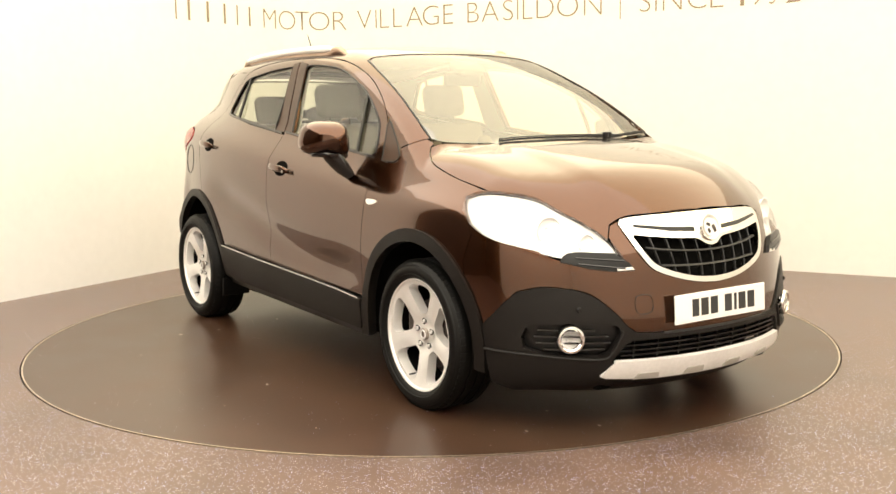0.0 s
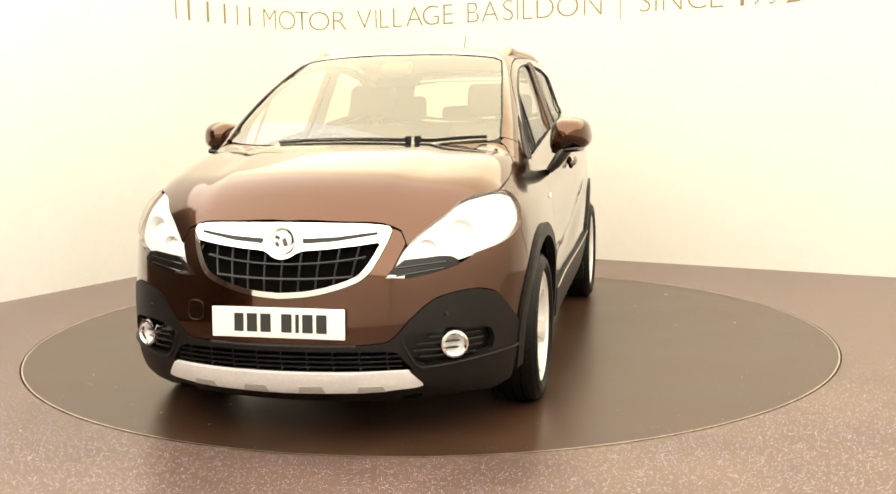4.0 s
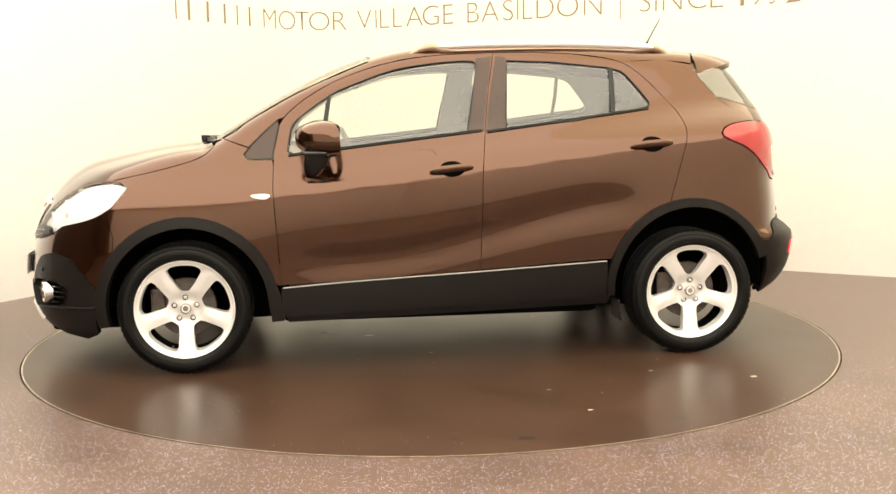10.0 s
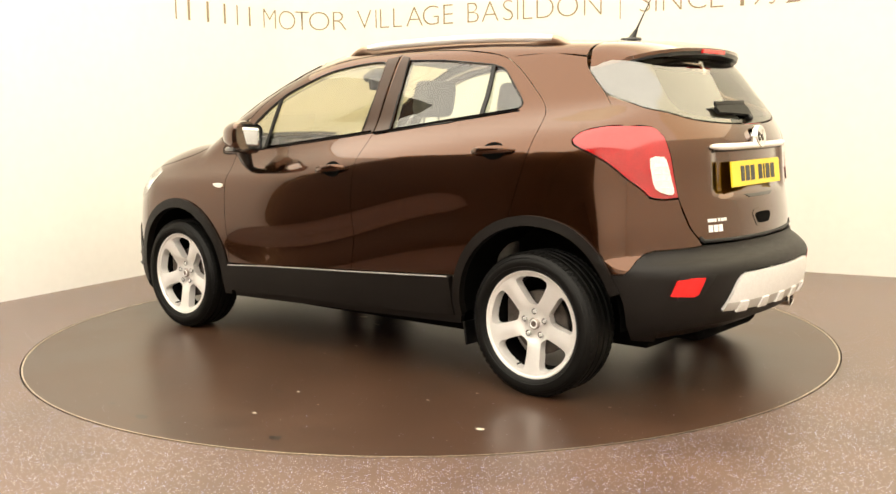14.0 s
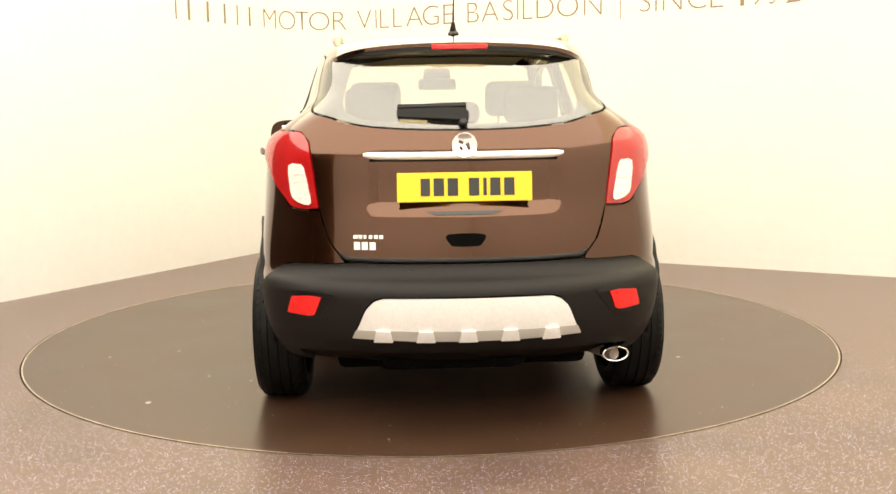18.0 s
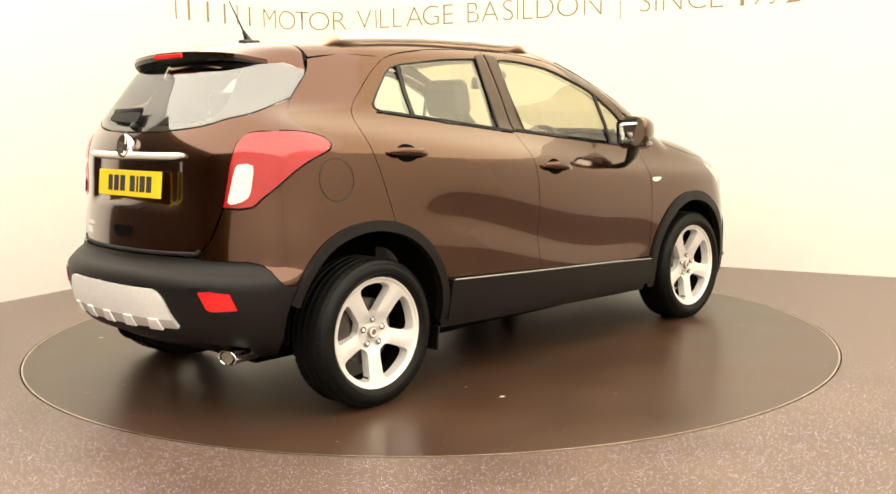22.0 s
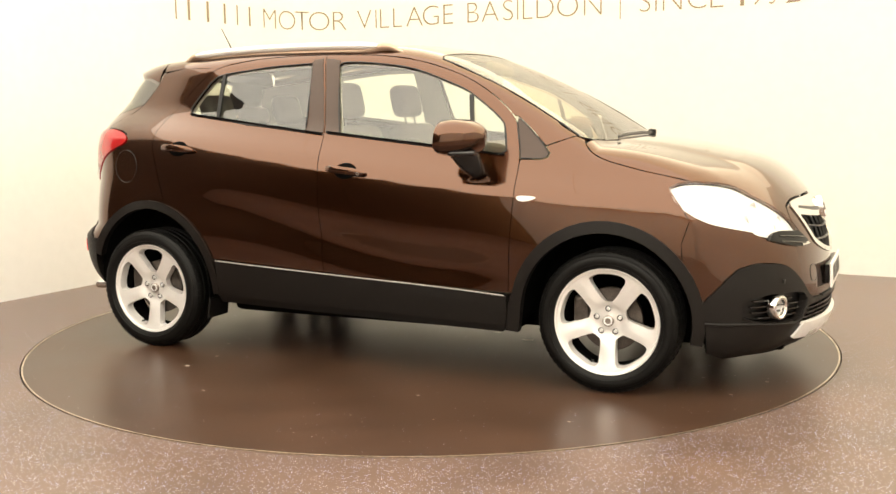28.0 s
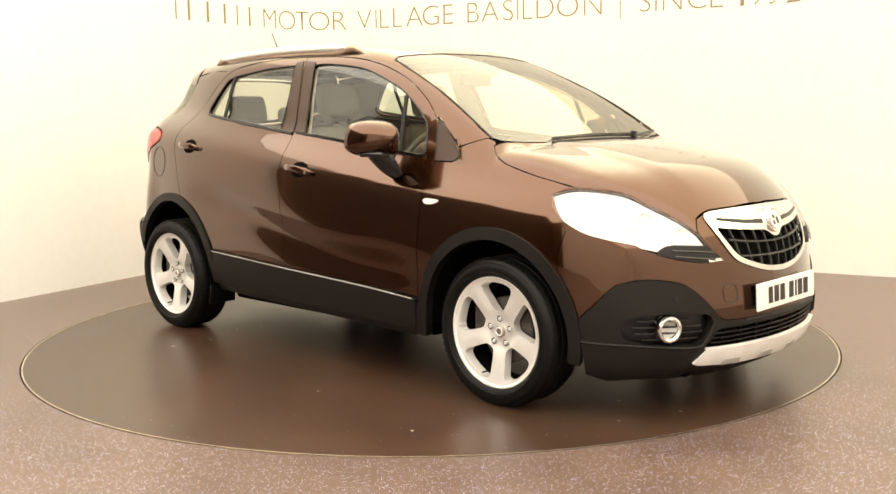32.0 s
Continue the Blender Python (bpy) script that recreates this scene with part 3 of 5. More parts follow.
def panel(view, outline, holes=(), off=0.0, gap=0.0018, depth=0.012, step=0.035, bulge=0.0, back=False):
    """A piece of the skin inside the outline: its own edges turned in by depth, lifted by off, with a gap all round."""
    q = dense([tuple(a) for a in fold(view, outline)], step)
    if area(q) < 0:
        q = q[::-1]
    q = inset(q, gap)
    hs = []
    for h in holes:
        k = dense([tuple(a) for a in fold(view, h)], step)
        if area(k) < 0:
            k = k[::-1]
        hs.append(inset(k, -gap))
    loops = [q] + hs
    edge_pts = np.concatenate(loops)
    lo, hi = q.min(0), q.max(0)
    gx, gy = np.meshgrid(np.arange(lo[0] + step * 0.5, hi[0], step), np.arange(lo[1] + step * 0.5, hi[1], step))
    gp = np.stack([gx.ravel(), gy.ravel()], 1)
    ok = inside(gp, q)
    for h in hs:
        ok &= ~inside(gp, h)
    gp = gp[ok]
    if len(gp):
        far = nearest(gp, edge_pts) > 0.45 * step
        gp = gp[far]
    pts = np.concatenate([edge_pts, gp]) if len(gp) else edge_pts
    edges, at = [], 0
    for l in loops:
        edges += [(at + i, at + (i + 1) % len(l)) for i in range(len(l))]
        at += len(l)
    vo, eo, fo, *_ = delaunay_2d_cdt([Vector(p) for p in pts], edges, [], 0, 1e-7)
    vo = np.array([tuple(v) for v in vo])
    cen = np.array([vo[list(f)].mean(0) for f in fo])
    keep = inside(cen, q)
    for h in hs:
        keep &= ~inside(cen, h)
    faces = [tuple(f) for f, k in zip(fo, keep) if k]
    p = unfold(view, vo)
    n = grad(p)
    lift = np.full(len(p), off)
    if bulge:
        dist = nearest(vo, edge_pts)
        k = np.clip(dist / 0.04, 0, 1)
        lift = lift + bulge * (1 - (1 - k) ** 2)
    p = p + n * lift[:, None]
    tri = np.array([f[:3] for f in faces])
    facing = (np.cross(p[tri[:, 1]] - p[tri[:, 0]], p[tri[:, 2]] - p[tri[:, 0]]) * n[tri[:, 0]]).sum()
    fixed = faces if facing >= 0 else [f[::-1] for f in faces]
    fixed, kinds = list(fixed), [1] * len(fixed)
    verts, norms = list(p), list(n)
    if depth:
        count = {}
        for f in fixed:
            for i in range(len(f)):
                count[(f[i], f[(i + 1) % len(f)])] = 1
        rim = [(a, b) for a, b in count if (b, a) not in count]
        low = {}
        for a, b in rim:
            for v in (a, b):
                if v not in low:
                    low[v] = len(verts)
                    verts.append(p[v] - n[v] * depth)
                    norms.append(n[v])
            fixed.append((b, a, low[a], low[b]))
            kinds.append(0)
    return np.array(verts), fixed, (np.array(norms), kinds)


def flip(geo):
    """The same piece on the car's other side."""
    v, f, nk = geo
    w = np.array(v) * (1, -1, 1)
    if nk is None:
        return w, [tuple(reversed(a)) for a in f], None
    return w, [tuple(reversed(a)) for a in f], (np.array(nk[0]) * (1, -1, 1), nk[1])


def lift(p, d):
    """A point of the skin moved outwards by d."""
    a = np.array([p], float)
    return tuple((a + grad(a) * d)[0])


def arc(cx, cz, r, a0, a1, n=14, squash=1.0):
    return [S(cx + r * math.cos(radians(a0 + (a1 - a0) * i / n)), cz + r * squash * math.sin(radians(a0 + (a1 - a0) * i / n))) for i in range(n + 1)]


# ---- outlines on the left half ----
FA, RA = (1.262, 0.335, 0.436), (-1.272, 0.362, 0.441)
ARCH_F = arc(*FA, 12, 168, 18)                       # from its front foot over the top to its rear foot
DOOR_FRONT = bend([S(0.800, 1.205), S(0.828, 1.068), S(0.835, 0.958), S(0.835, 0.848), S(0.820, 0.622), S(0.812, 0.425)], 4)
B_GAP = bend([S(-0.293, 1.557), S(-0.255, 1.359), S(-0.224, 1.150), S(-0.195, 0.963), S(-0.184, 0.606), S(-0.171, 0.466)], 4)
C_GAP = bend([S(-0.70, 1.548), S(-0.933, 1.513), S(-1.047, 1.452), S(-1.158, 1.347), S(-1.232, 1.262), S(-1.256, 1.193), S(-1.254, 1.116), S(-1.215, 0.985), S(-1.16, 0.800)], 4)
DOOR_TOP = bend([S(0.800, 1.205), S(0.767, 1.250), S(0.68, 1.324), S(0.55, 1.402), S(0.42, 1.457), S(0.23, 1.512), S(0.0, 1.545), S(-0.293, 1.557)], 4)
FRONT_GLASS = bend([S(0.762, 1.075), S(0.748, 1.16), S(0.715, 1.225), S(0.548, 1.346), S(0.423, 1.402), S(0.228, 1.470), S(0.05, 1.500), S(-0.113, 1.514), S(-0.185, 1.512)], 3) \
    + bend([S(-0.206, 1.495), S(-0.175, 1.34), S(-0.135, 1.151)], 3) + [S(0.2, 1.112), S(0.499, 1.080), S(0.74, 1.062)]
REAR_GLASS = [S(-0.361, 1.515), S(-0.60, 1.505), S(-0.893, 1.474), S(-0.955, 1.457), S(-0.985, 1.435), S(-1.05, 1.36), S(-1.10, 1.295), S(-1.098, 1.280), S(-1.075, 1.262), S(-0.70, 1.205), S(-0.335, 1.163), S(-0.345, 1.35)]
BONNET_SIDE = bend([S(1.61, 0.943), S(1.52, 0.964), S(1.396, 0.990), S(1.242, 1.030), S(1.165, 1.064), S(1.125, 1.104)], 4)
HEAD_TOP = bend([F(0.425, 0.680), F(0.455, 0.745), F(0.50, 0.800), F(0.58, 0.865), S(1.78, 0.912), S(1.68, 0.932), S(1.60, 0.933), S(1.53, 0.915)], 4)
HEAD_LOW = bend([S(1.53, 0.915), S(1.56, 0.865), S(1.62, 0.815), S(1.72, 0.765), F(0.69, 0.725), F(0.60, 0.700), F(0.50, 0.684), F(0.425, 0.680)], 4)
TAIL_LAMP = bend([S(-1.451, 1.130), S(-1.470, 1.155), S(-1.52, 1.174), S(-1.60, 1.186), S(-1.70, 1.185), R(0.63, 1.178), R(0.603, 1.140)], 4) \
    + bend([R(0.592, 1.06), R(0.58, 0.97), R(0.568, 0.885)], 3) + bend([R(0.63, 0.882), R(0.68, 0.893), S(-1.735, 0.925), S(-1.69, 0.968), S(-1.63, 1.025), S(-1.56, 1.070), S(-1.495, 1.096), S(-1.463, 1.112)], 3)
CLAD_R_TOP = [S(-1.660, 0.575), S(-1.716, 0.579), S(-1.742, 0.634), S(-1.762, 0.660), S(-1.785, 0.669), R(0.60, 0.670), R(0.512, 0.673), R(0.470, 0.677)]
GATE_SPLIT = [S(-1.648, 1.190), S(-1.55, 1.268), S(-1.484, 1.328), S(-1.425, 1.392), S(-1.385, 1.445), S(-1.370, 1.490)]   # tailgate against rear wing
CLAD_F_TOP = [S(1.690, 0.427), S(1.715, 0.456), S(1.742, 0.482), S(1.785, 0.532)] + bend([S(1.822, 0.570), F(0.70, 0.590), F(0.62, 0.583), F(0.55, 0.559), F(0.48, 0.496), F(0.43, 0.437), F(0.395, 0.410)], 3) + [F(0.289, 0.403)]
GATE_EDGE = bend([R(0.601, 1.140), R(0.589, 1.06), R(0.577, 0.97), R(0.565, 0.882), R(0.546, 0.820), R(0.521, 0.752), R(0.477, 0.703), R(0.44, 0.689)], 4)

PILLAR_FOOT = [S(1.076 - 0.122 * k, 1.139 - 0.045 * k) for k in np.linspace(0, 1, 7)]        # windscreen pillar against front wing


def build_wheel_meshes():
    tyre = lathe([(0.232, 0.082), (0.248, 0.100), (0.264, 0.109), (0.282, 0.111), (0.296, 0.106), (0.310, 0.094), (0.318, 0.082), (0.3215, 0.066), (0.322, 0.047), (0.315, 0.045), (0.315, 0.038),
                  (0.322, 0.036), (0.3225, 0.006), (0.315, 0.004), (0.315, -0.004), (0.3225, -0.006), (0.322, -0.036), (0.315, -0.038), (0.315, -0.045), (0.322, -0.047), (0.3215, -0.066),
                  (0.318, -0.082), (0.306, -0.098), (0.282, -0.108), (0.25, -0.104), (0.230, -0.085)], 72)
    for r in (0.262, 0.300):                                    # raised rings on the sidewall
        lathe([(r - 0.002, 0.1075), (r, 0.1112 if r < 0.28 else 0.1045), (r + 0.002, 0.1075 if r < 0.28 else 0.101)], 72, tyre)
    # shoulder blocks
    for i in range(64):
        a = 2 * math.pi * i / 64
        for s in (1, -1):
            rbox((0.020, 0.020, 0.003), Matrix.Rotation(a, 4, "Y") @ pose(0, s * 0.082, 0.3192, 0, 0, 0) @ pose(0, 0, 0, -s * 20, 0, 0), 0, 1, tyre)
    lip = lathe([(0.236, 0.082), (0.243, 0.092), (0.240, 0.0965), (0.233, 0.094), (0.2285, 0.086), (0.226, 0.070)], 72)
    barrel = lathe([(0.2265, 0.072), (0.222, 0.04), (0.212, 0.0), (0.214, -0.07), (0.236, -0.095)], 64)

    # five broad spokes: a dished face with five rounded openings
    def dish(r):
        return 0.058 + 0.030 * (r / 0.231) ** 2 - 0.012 * math.exp(-((r - 0.05) / 0.03) ** 2)
    outer = [(0.2310 * math.cos(2 * math.pi * i / 90), 0.2310 * math.sin(2 * math.pi * i / 90)) for i in range(90)]
    holes = []
    for k in range(5):
        mid = radians(270 + 36 + 72 * k)
        pts = []
        for r, d in ((0.089, 8), (0.096, 14), (0.125, 19.8), (0.165, 23.0), (0.196, 24.2), (0.213, 21), (0.2175, 10)):
            pts.append((r, d))
        half = [(r * math.cos(mid + radians(d)), r * math.sin(mid + radians(d))) for r, d in pts]
        other = [(r * math.cos(mid - radians(d)), r * math.sin(mid - radians(d))) for r, d in reversed(pts)]
        holes.append(ring([(a, b) for a, b in half + other], 3))
    loops = [np.array(outer)] + [np.array(h) for h in holes]
    flatp = np.concatenate(loops)
    inner = []
    for r in (0.02, 0.04, 0.06, 0.075, 0.09, 0.12, 0.15, 0.18, 0.222):
        for i in range(int(8 + r * 300)):
            a = 2 * math.pi * i / int(8 + r * 300)
            inner.append((r * math.cos(a), r * math.sin(a)))
    inner = np.array(inner)
    ok = np.ones(len(inner), bool)
    for h in loops[1:]:
        ok &= ~inside(inner, h)
    inner = inner[ok]
    inner = inner[np.array([np.min(((flatp - p) ** 2).sum(1)) for p in inner]) > 0.006 ** 2]
    edges, at = [], 0
    for l in loops:
        edges += [(at + i, at + (i + 1) % len(l)) for i in range(len(l))]
        at += len(l)
    vo, eo, fo, *_ = delaunay_2d_cdt([Vector(p) for p in np.concatenate([flatp, inner])], edges, [], 0, 1e-7)
    vo = np.array([tuple(v) for v in vo])
    cen = np.array([vo[list(f)].mean(0) for f in fo])
    keep = np.ones(len(fo), bool)
    for h in loops[1:]:
        keep &= ~inside(cen, h)
    faces = [tuple(f) for f, k in zip(fo, keep) if k]

    def groove(x, z):
        """A shallow crease along the middle of each spoke's flanks."""
        a = (math.degrees(math.atan2(z, x)) - 270) % 72
        a = min(a, 72 - a)
        r = math.hypot(x, z)
        side = r * math.sin(radians(min(a, 36)))
        return 0.006 * (1 - ease(0.016, 0.024, side)) * ease(0.075, 0.10, r) * (1 - ease(0.19, 0.215, r))
    verts = [(x, dish(math.hypot(x, z)) + groove(x, z), z) for x, z in vo]
    bm = bmesh.new()
    vs = [bm.verts.new(v) for v in verts]
    fs = [bm.faces.new([vs[i] for i in f]) for f in faces]
    bmesh.ops.recalc_face_normals(bm, faces=fs)
    if sum(f.normal.y for f in fs) < 0:
        bmesh.ops.reverse_faces(bm, faces=fs)
    be = [e for e in bm.edges if len(e.link_faces) == 1]
    ex = bmesh.ops.extrude_edge_only(bm, edges=be)
    for v in ex["geom"]:
        if isinstance(v, bmesh.types.BMVert):
            r = math.hypot(v.co.x, v.co.z)
            v.co.y -= 0.045
            k = (r - 0.006) / r if r < 0.15 else (r - 0.004) / r if r < 0.224 else 1
            v.co.x, v.co.z = v.co.x * k, v.co.z * k
    me = {}
    for name, b, mat, ang in (("tyre", tyre, RUBBER, 35), ("rim", lip, ALLOY, 40), ("barrel", barrel, UNDER, 40), ("spokes", bm, ALLOY, 42),
                              ("brake_disc", drum(0.145, 0.022, pose(0, -0.012, 0), 48, 0.003), ROTOR, 35),
                              ("hub", drum(0.070, 0.036, pose(0, 0.0, 0), 32, 0.004), ROTOR, 35)):
        me[name] = mesh_of(name, b)
        me[name].materials.append(mat)
        for p in me[name].polygons:
            p.use_smooth = True
        me[name].set_sharp_from_angle(angle=radians(ang))
    for name, b, mat in (("centre_cap", drum(0.026, 0.018, pose(0, 0.048, 0), 32, 0.004), STEEL), ("cap_emblem", lathe([(0.013, 0.066), (0.015, 0.0685), (0.019, 0.0685), (0.021, 0.066)], 24), SATIN),
                         ("wheel_nut", drum(0.0090, 0.022, pose(0, 0.042, 0), 6, 0.002), SATIN), ("nut_seat", lathe([(0.0090, 0.052), (0.0135, 0.0605)], 20), BLACK),
                         ("caliper", rbox((0.07, 0.07, 0.16), pose(0.135, 0.0, 0.02), 0.015), ROTOR), ("valve", drum(0.004, 0.03, pose(0, 0.075, 0), 8), BLACK)):
        me[name] = mesh_of(name, b)
        me[name].materials.append(mat)
    return me


def build_car():
    car = new("car")
    tagged(car, "dark brown metallic five-door car with grey plastic cladding and alloy wheels", "car")

    def pair(name, geo, mat, label="", parents=None):
        """The piece on both sides of the car."""
        l = part(name, geo, mat, parents[0] if parents else car, label)
        r = part(name, flip(geo), mat, parents[1] if parents else car, label)
        return l, r

    def pair_bm(name, make, mat, label="", parents=None, smooth=40):
        l = part(name, make(1), mat, parents[0] if parents else car, label, smooth)
        r = part(name, make(-1), mat, parents[1] if parents else car, label, smooth)
        return l, r

    def mir(pts, s):
        return [(p[0], p[1] * s, p[2]) for p in pts]

    # -- front doors
    fd_out = DOOR_TOP + B_GAP[1:] + [S(0.3, 0.441)] + DOOR_FRONT[::-1][:-1]
    fglass = FRONT_GLASS
    fdoor = pair("front_door", panel("side", fd_out, [fglass], depth=0.016), PAINT)
    pair("window_glass", panel("side", fglass, off=-0.007, gap=0.004, depth=0), GLASS, parents=fdoor)
    pair_bm("window_seal", lambda s: sweep(mir([lift(p, 0.0005) for p in fglass], s), 0.010, 0.008, closed=True, n=6), SEAL, parents=fdoor)
    pair_bm("window_divider", lambda s: sweep(mir([lift(S(0.552, 1.338), -0.001), lift(S(0.575, 1.20), 0.0), lift(S(0.592, 1.078), -0.001)], s), 0.020, 0.010, up=(0, 1, 0), square=True), BLACK, parents=fdoor)
    pil = [S(-0.200, 1.528), S(-0.286, 1.541), S(-0.252, 1.359), S(-0.223, 1.158), S(-0.135, 1.142), S(-0.170, 1.34)]
    pair("pillar_trim", panel("side", pil, off=0.0035, gap=0.003, depth=0.006, step=0.02), PILLAR, parents=fdoor)
    pair_bm("belt_moulding", lambda s: sweep(mir([lift(S(x, 1.1335 - 0.1105 * x + 0.006), 0.004) for x in np.linspace(0.76, -0.21, 14)], s), 0.012, 0.011, square=True), GLOSS_BLACK, parents=fdoor)

    # -- rear doors
    foot = [S(RA[0] + RA[2] * math.cos(radians(a)), RA[1] + RA[2] * math.sin(radians(a))) for a in np.linspace(75, 19, 9)]
    rd_out = B_GAP[::-1] + [S(-0.5, 1.557)] + C_GAP + foot + [S(-0.5, 0.484)]
    rdoor = pair("rear_door", panel("side", rd_out, [REAR_GLASS], depth=0.016), PAINT)
    pair("window_glass", panel("side", REAR_GLASS, off=-0.007, gap=0.004, depth=0), GLASS, parents=rdoor)
    pair_bm("window_seal", lambda s: sweep(mir([lift(p, 0.0005) for p in REAR_GLASS], s), 0.010, 0.008, closed=True, n=6), SEAL, parents=rdoor)
    pair_bm("window_divider", lambda s: sweep(mir([lift(S(-0.905, 1.47), -0.001), lift(S(-0.905, 1.35), 0.0), lift(S(-0.895, 1.235), -0.001)], s), 0.022, 0.010, up=(0, 1, 0), square=True), BLACK, parents=rdoor)
    pil = [S(-0.302, 1.541), S(-0.36, 1.531), S(-0.350, 1.35), S(-0.337, 1.166), S(-0.228, 1.158), S(-0.262, 1.359)]
    pair("pillar_trim", panel("side", pil, off=0.0035, gap=0.003, depth=0.006, step=0.02), PILLAR, parents=rdoor)
    pair_bm("belt_moulding", lambda s: sweep(mir([lift(S(x, 1.1255 - 0.1258 * x), 0.004) for x in np.linspace(-0.235, -1.09, 12)], s), 0.012, 0.011, square=True), GLOSS_BLACK, parents=rdoor)

    # -- door handles: a cup in the door and a curved grip before it
    for doors, (xa, za), (xb, zb) in ((fdoor, (0.068, 0.962), (-0.142, 0.983)), (rdoor, (-0.955, 1.070), (-1.165, 1.085))):
        cx, cz = (xa + xb) / 2, (za + zb) / 2
        cup = ring([S(cx - 0.004 + 0.062 * math.cos(a), cz + 0.038 * math.sin(a) + 0.003) for a in np.linspace(0, 2 * math.pi, 11)[:-1]], 2)
        pair("handle_cup", panel("side", cup, off=0.004, gap=0, depth=0.006, step=0.02), UNDER, parents=doors)
        pts = [(xa + (xb - xa) * k, za + (zb - za) * k) for k in np.linspace(0, 1, 9)]
        hs = [0.014, 0.026, 0.034, 0.036, 0.036, 0.036, 0.034, 0.026, 0.014]
        pair_bm("door_handle", lambda s: sweep(mir([lift(S(x, z), h) for (x, z), h in zip(pts, hs)], s), 0.020, 0.036, n=10, taper=[0.5, 0.9, 1, 1, 1, 1, 1, 0.9, 0.6]), PAINT, parents=doors)
    part("keyhole", drum(0.008, 0.004, Matrix.Translation((0.045, -S(0.045, 0.965)[1] - 0.036, 0.965)), 16), STEEL, fdoor[1])

    # -- front wings
    wing = [p for p in DOOR_FRONT if p[2] < 1.03] + ARCH_F[::-1][:-3] + [S(1.60, 0.68), S(1.63, 0.78), S(1.575, 0.865), S(1.532, 0.918), S(1.57, 0.937)] + BONNET_SIDE \
        + [T(1.115, 0.656)] + PILLAR_FOOT + [S(0.977, 1.064), S(0.968, 1.043), S(0.936, 1.033), S(0.838, 1.035)]
    pair("front_wing", panel("side", wing, depth=0.016), PAINT)
    tri = [S(0.836, 1.040), S(0.935, 1.038), S(0.964, 1.048), S(0.972, 1.064)] + bend([S(0.925, 1.121), S(0.87, 1.173), S(0.808, 1.226)], 3) + [S(0.804, 1.20), S(0.832, 1.068)]
    ct = pair("corner_trim", panel("side", tri, off=0.0015, gap=0.002, depth=0.01, step=0.02), PILLAR)
    pair_bm("trim_seal", lambda s: sweep(mir([lift(p, 0.002) for p in tri], s), 0.007, 0.006, closed=True, n=6), SEAL, parents=ct)
    rep = ring([S(0.850, 0.865), S(0.87, 0.874), S(0.925, 0.872), S(0.945, 0.866), S(0.915, 0.852), S(0.87, 0.849)], 3)
    pair("side_repeater", panel("side", rep, off=0.003, gap=0, depth=0.006, step=0.015, bulge=0.006), WHITELENS, "small clear side indicator")

    # -- roof with the pillars beside the windscreen
    ws_side = bend([T(1.085, 0.656), T(0.93, 0.638), T(0.74, 0.607), T(0.51, 0.570), T(0.35, 0.540)], 3)
    header = bend([T(0.335, 0.50), T(0.345, 0.3), T(0.36, 0.0)], 3)
    half_roof = PILLAR_FOOT + [S(0.922, 1.125), S(0.867, 1.177), S(0.806, 1.229)] + DOOR_TOP[3:] + [S(-0.5, 1.557)] + C_GAP[:6] + bend([S(-1.02, 1.505), S(-1.2, 1.51), S(-1.365, 1.494)], 3) + [T(-1.385, 0.480), T(-1.41, 0.30), T(-1.43, 0.0)]
    roof_out = half_roof + [(p[0], -p[1], p[2]) for p in half_roof[::-1][1:]] + [(p[0], -p[1], p[2]) for p in ws_side] + [(p[0], -p[1], p[2]) for p in header[:-1]] + header[::-1] + ws_side[::-1]
    part("roof", panel("top", roof_out, depth=0.012, step=0.026), PAINT, car)
    ws = bend([T(1.205, 0.0), T(1.198, 0.25), T(1.172, 0.46), T(1.130, 0.61), T(1.085, 0.656)], 4) + ws_side[1:] + header
    part("windscreen", panel("top", both(ws), off=-0.003, gap=0.003, depth=0.0, step=0.06), SCREEN, car, "large curved windscreen reflecting the bright ceiling")

    pair_bm("screen_seal", lambda s: sweep(mir([lift(p, 0.001) for p in ws_side], s), 0.009, 0.006, n=6), SEAL)

    # -- bonnet
    lead = bend([F(0.0, 0.853), F(0.2, 0.850), F(0.36, 0.842), F(0.43, 0.815)], 4)
    edge = [F(0.458, 0.758), F(0.503, 0.808), F(0.58, 0.870), S(1.78, 0.917), S(1.68, 0.938)]
    bon = lead + bend(edge, 3) + BONNET_SIDE + bend([T(1.140, 0.615), T(1.180, 0.46), T(1.208, 0.25), T(1.216, 0.0)], 4)
    part("bonnet", panel("top", both(bon), depth=0.014, step=0.04), PAINT, car)
    cowl = bend([T(1.235, 0.0), T(1.225, 0.25), T(1.195, 0.46), T(1.152, 0.61)], 4) + bend([T(1.120, 0.622), T(1.168, 0.470), T(1.195, 0.25), T(1.203, 0.0)], 4)
    part("scuttle", panel("top", both(cowl), off=-0.006, gap=0, depth=0.01), UNDER, car)

    # -- front bumper, with the grille's opening
    g_out = bend([F(0.0, 0.846), F(0.2, 0.843), F(0.33, 0.838), F(0.385, 0.830)], 3) + bend([F(0.397, 0.815), F(0.385, 0.775), F(0.345, 0.690), F(0.300, 0.640), F(0.20, 0.603), F(0.10, 0.582), F(0.0, 0.574)], 3)
    g_in = bend([F(0.0, 0.716), F(0.03, 0.722), F(0.075, 0.745), F(0.16, 0.752), F(0.28, 0.764), F(0.355, 0.774)], 3) + bend([F(0.360, 0.765), F(0.322, 0.695), F(0.282, 0.655), F(0.19, 0.622), F(0.10, 0.603), F(0.0, 0.596)], 3)
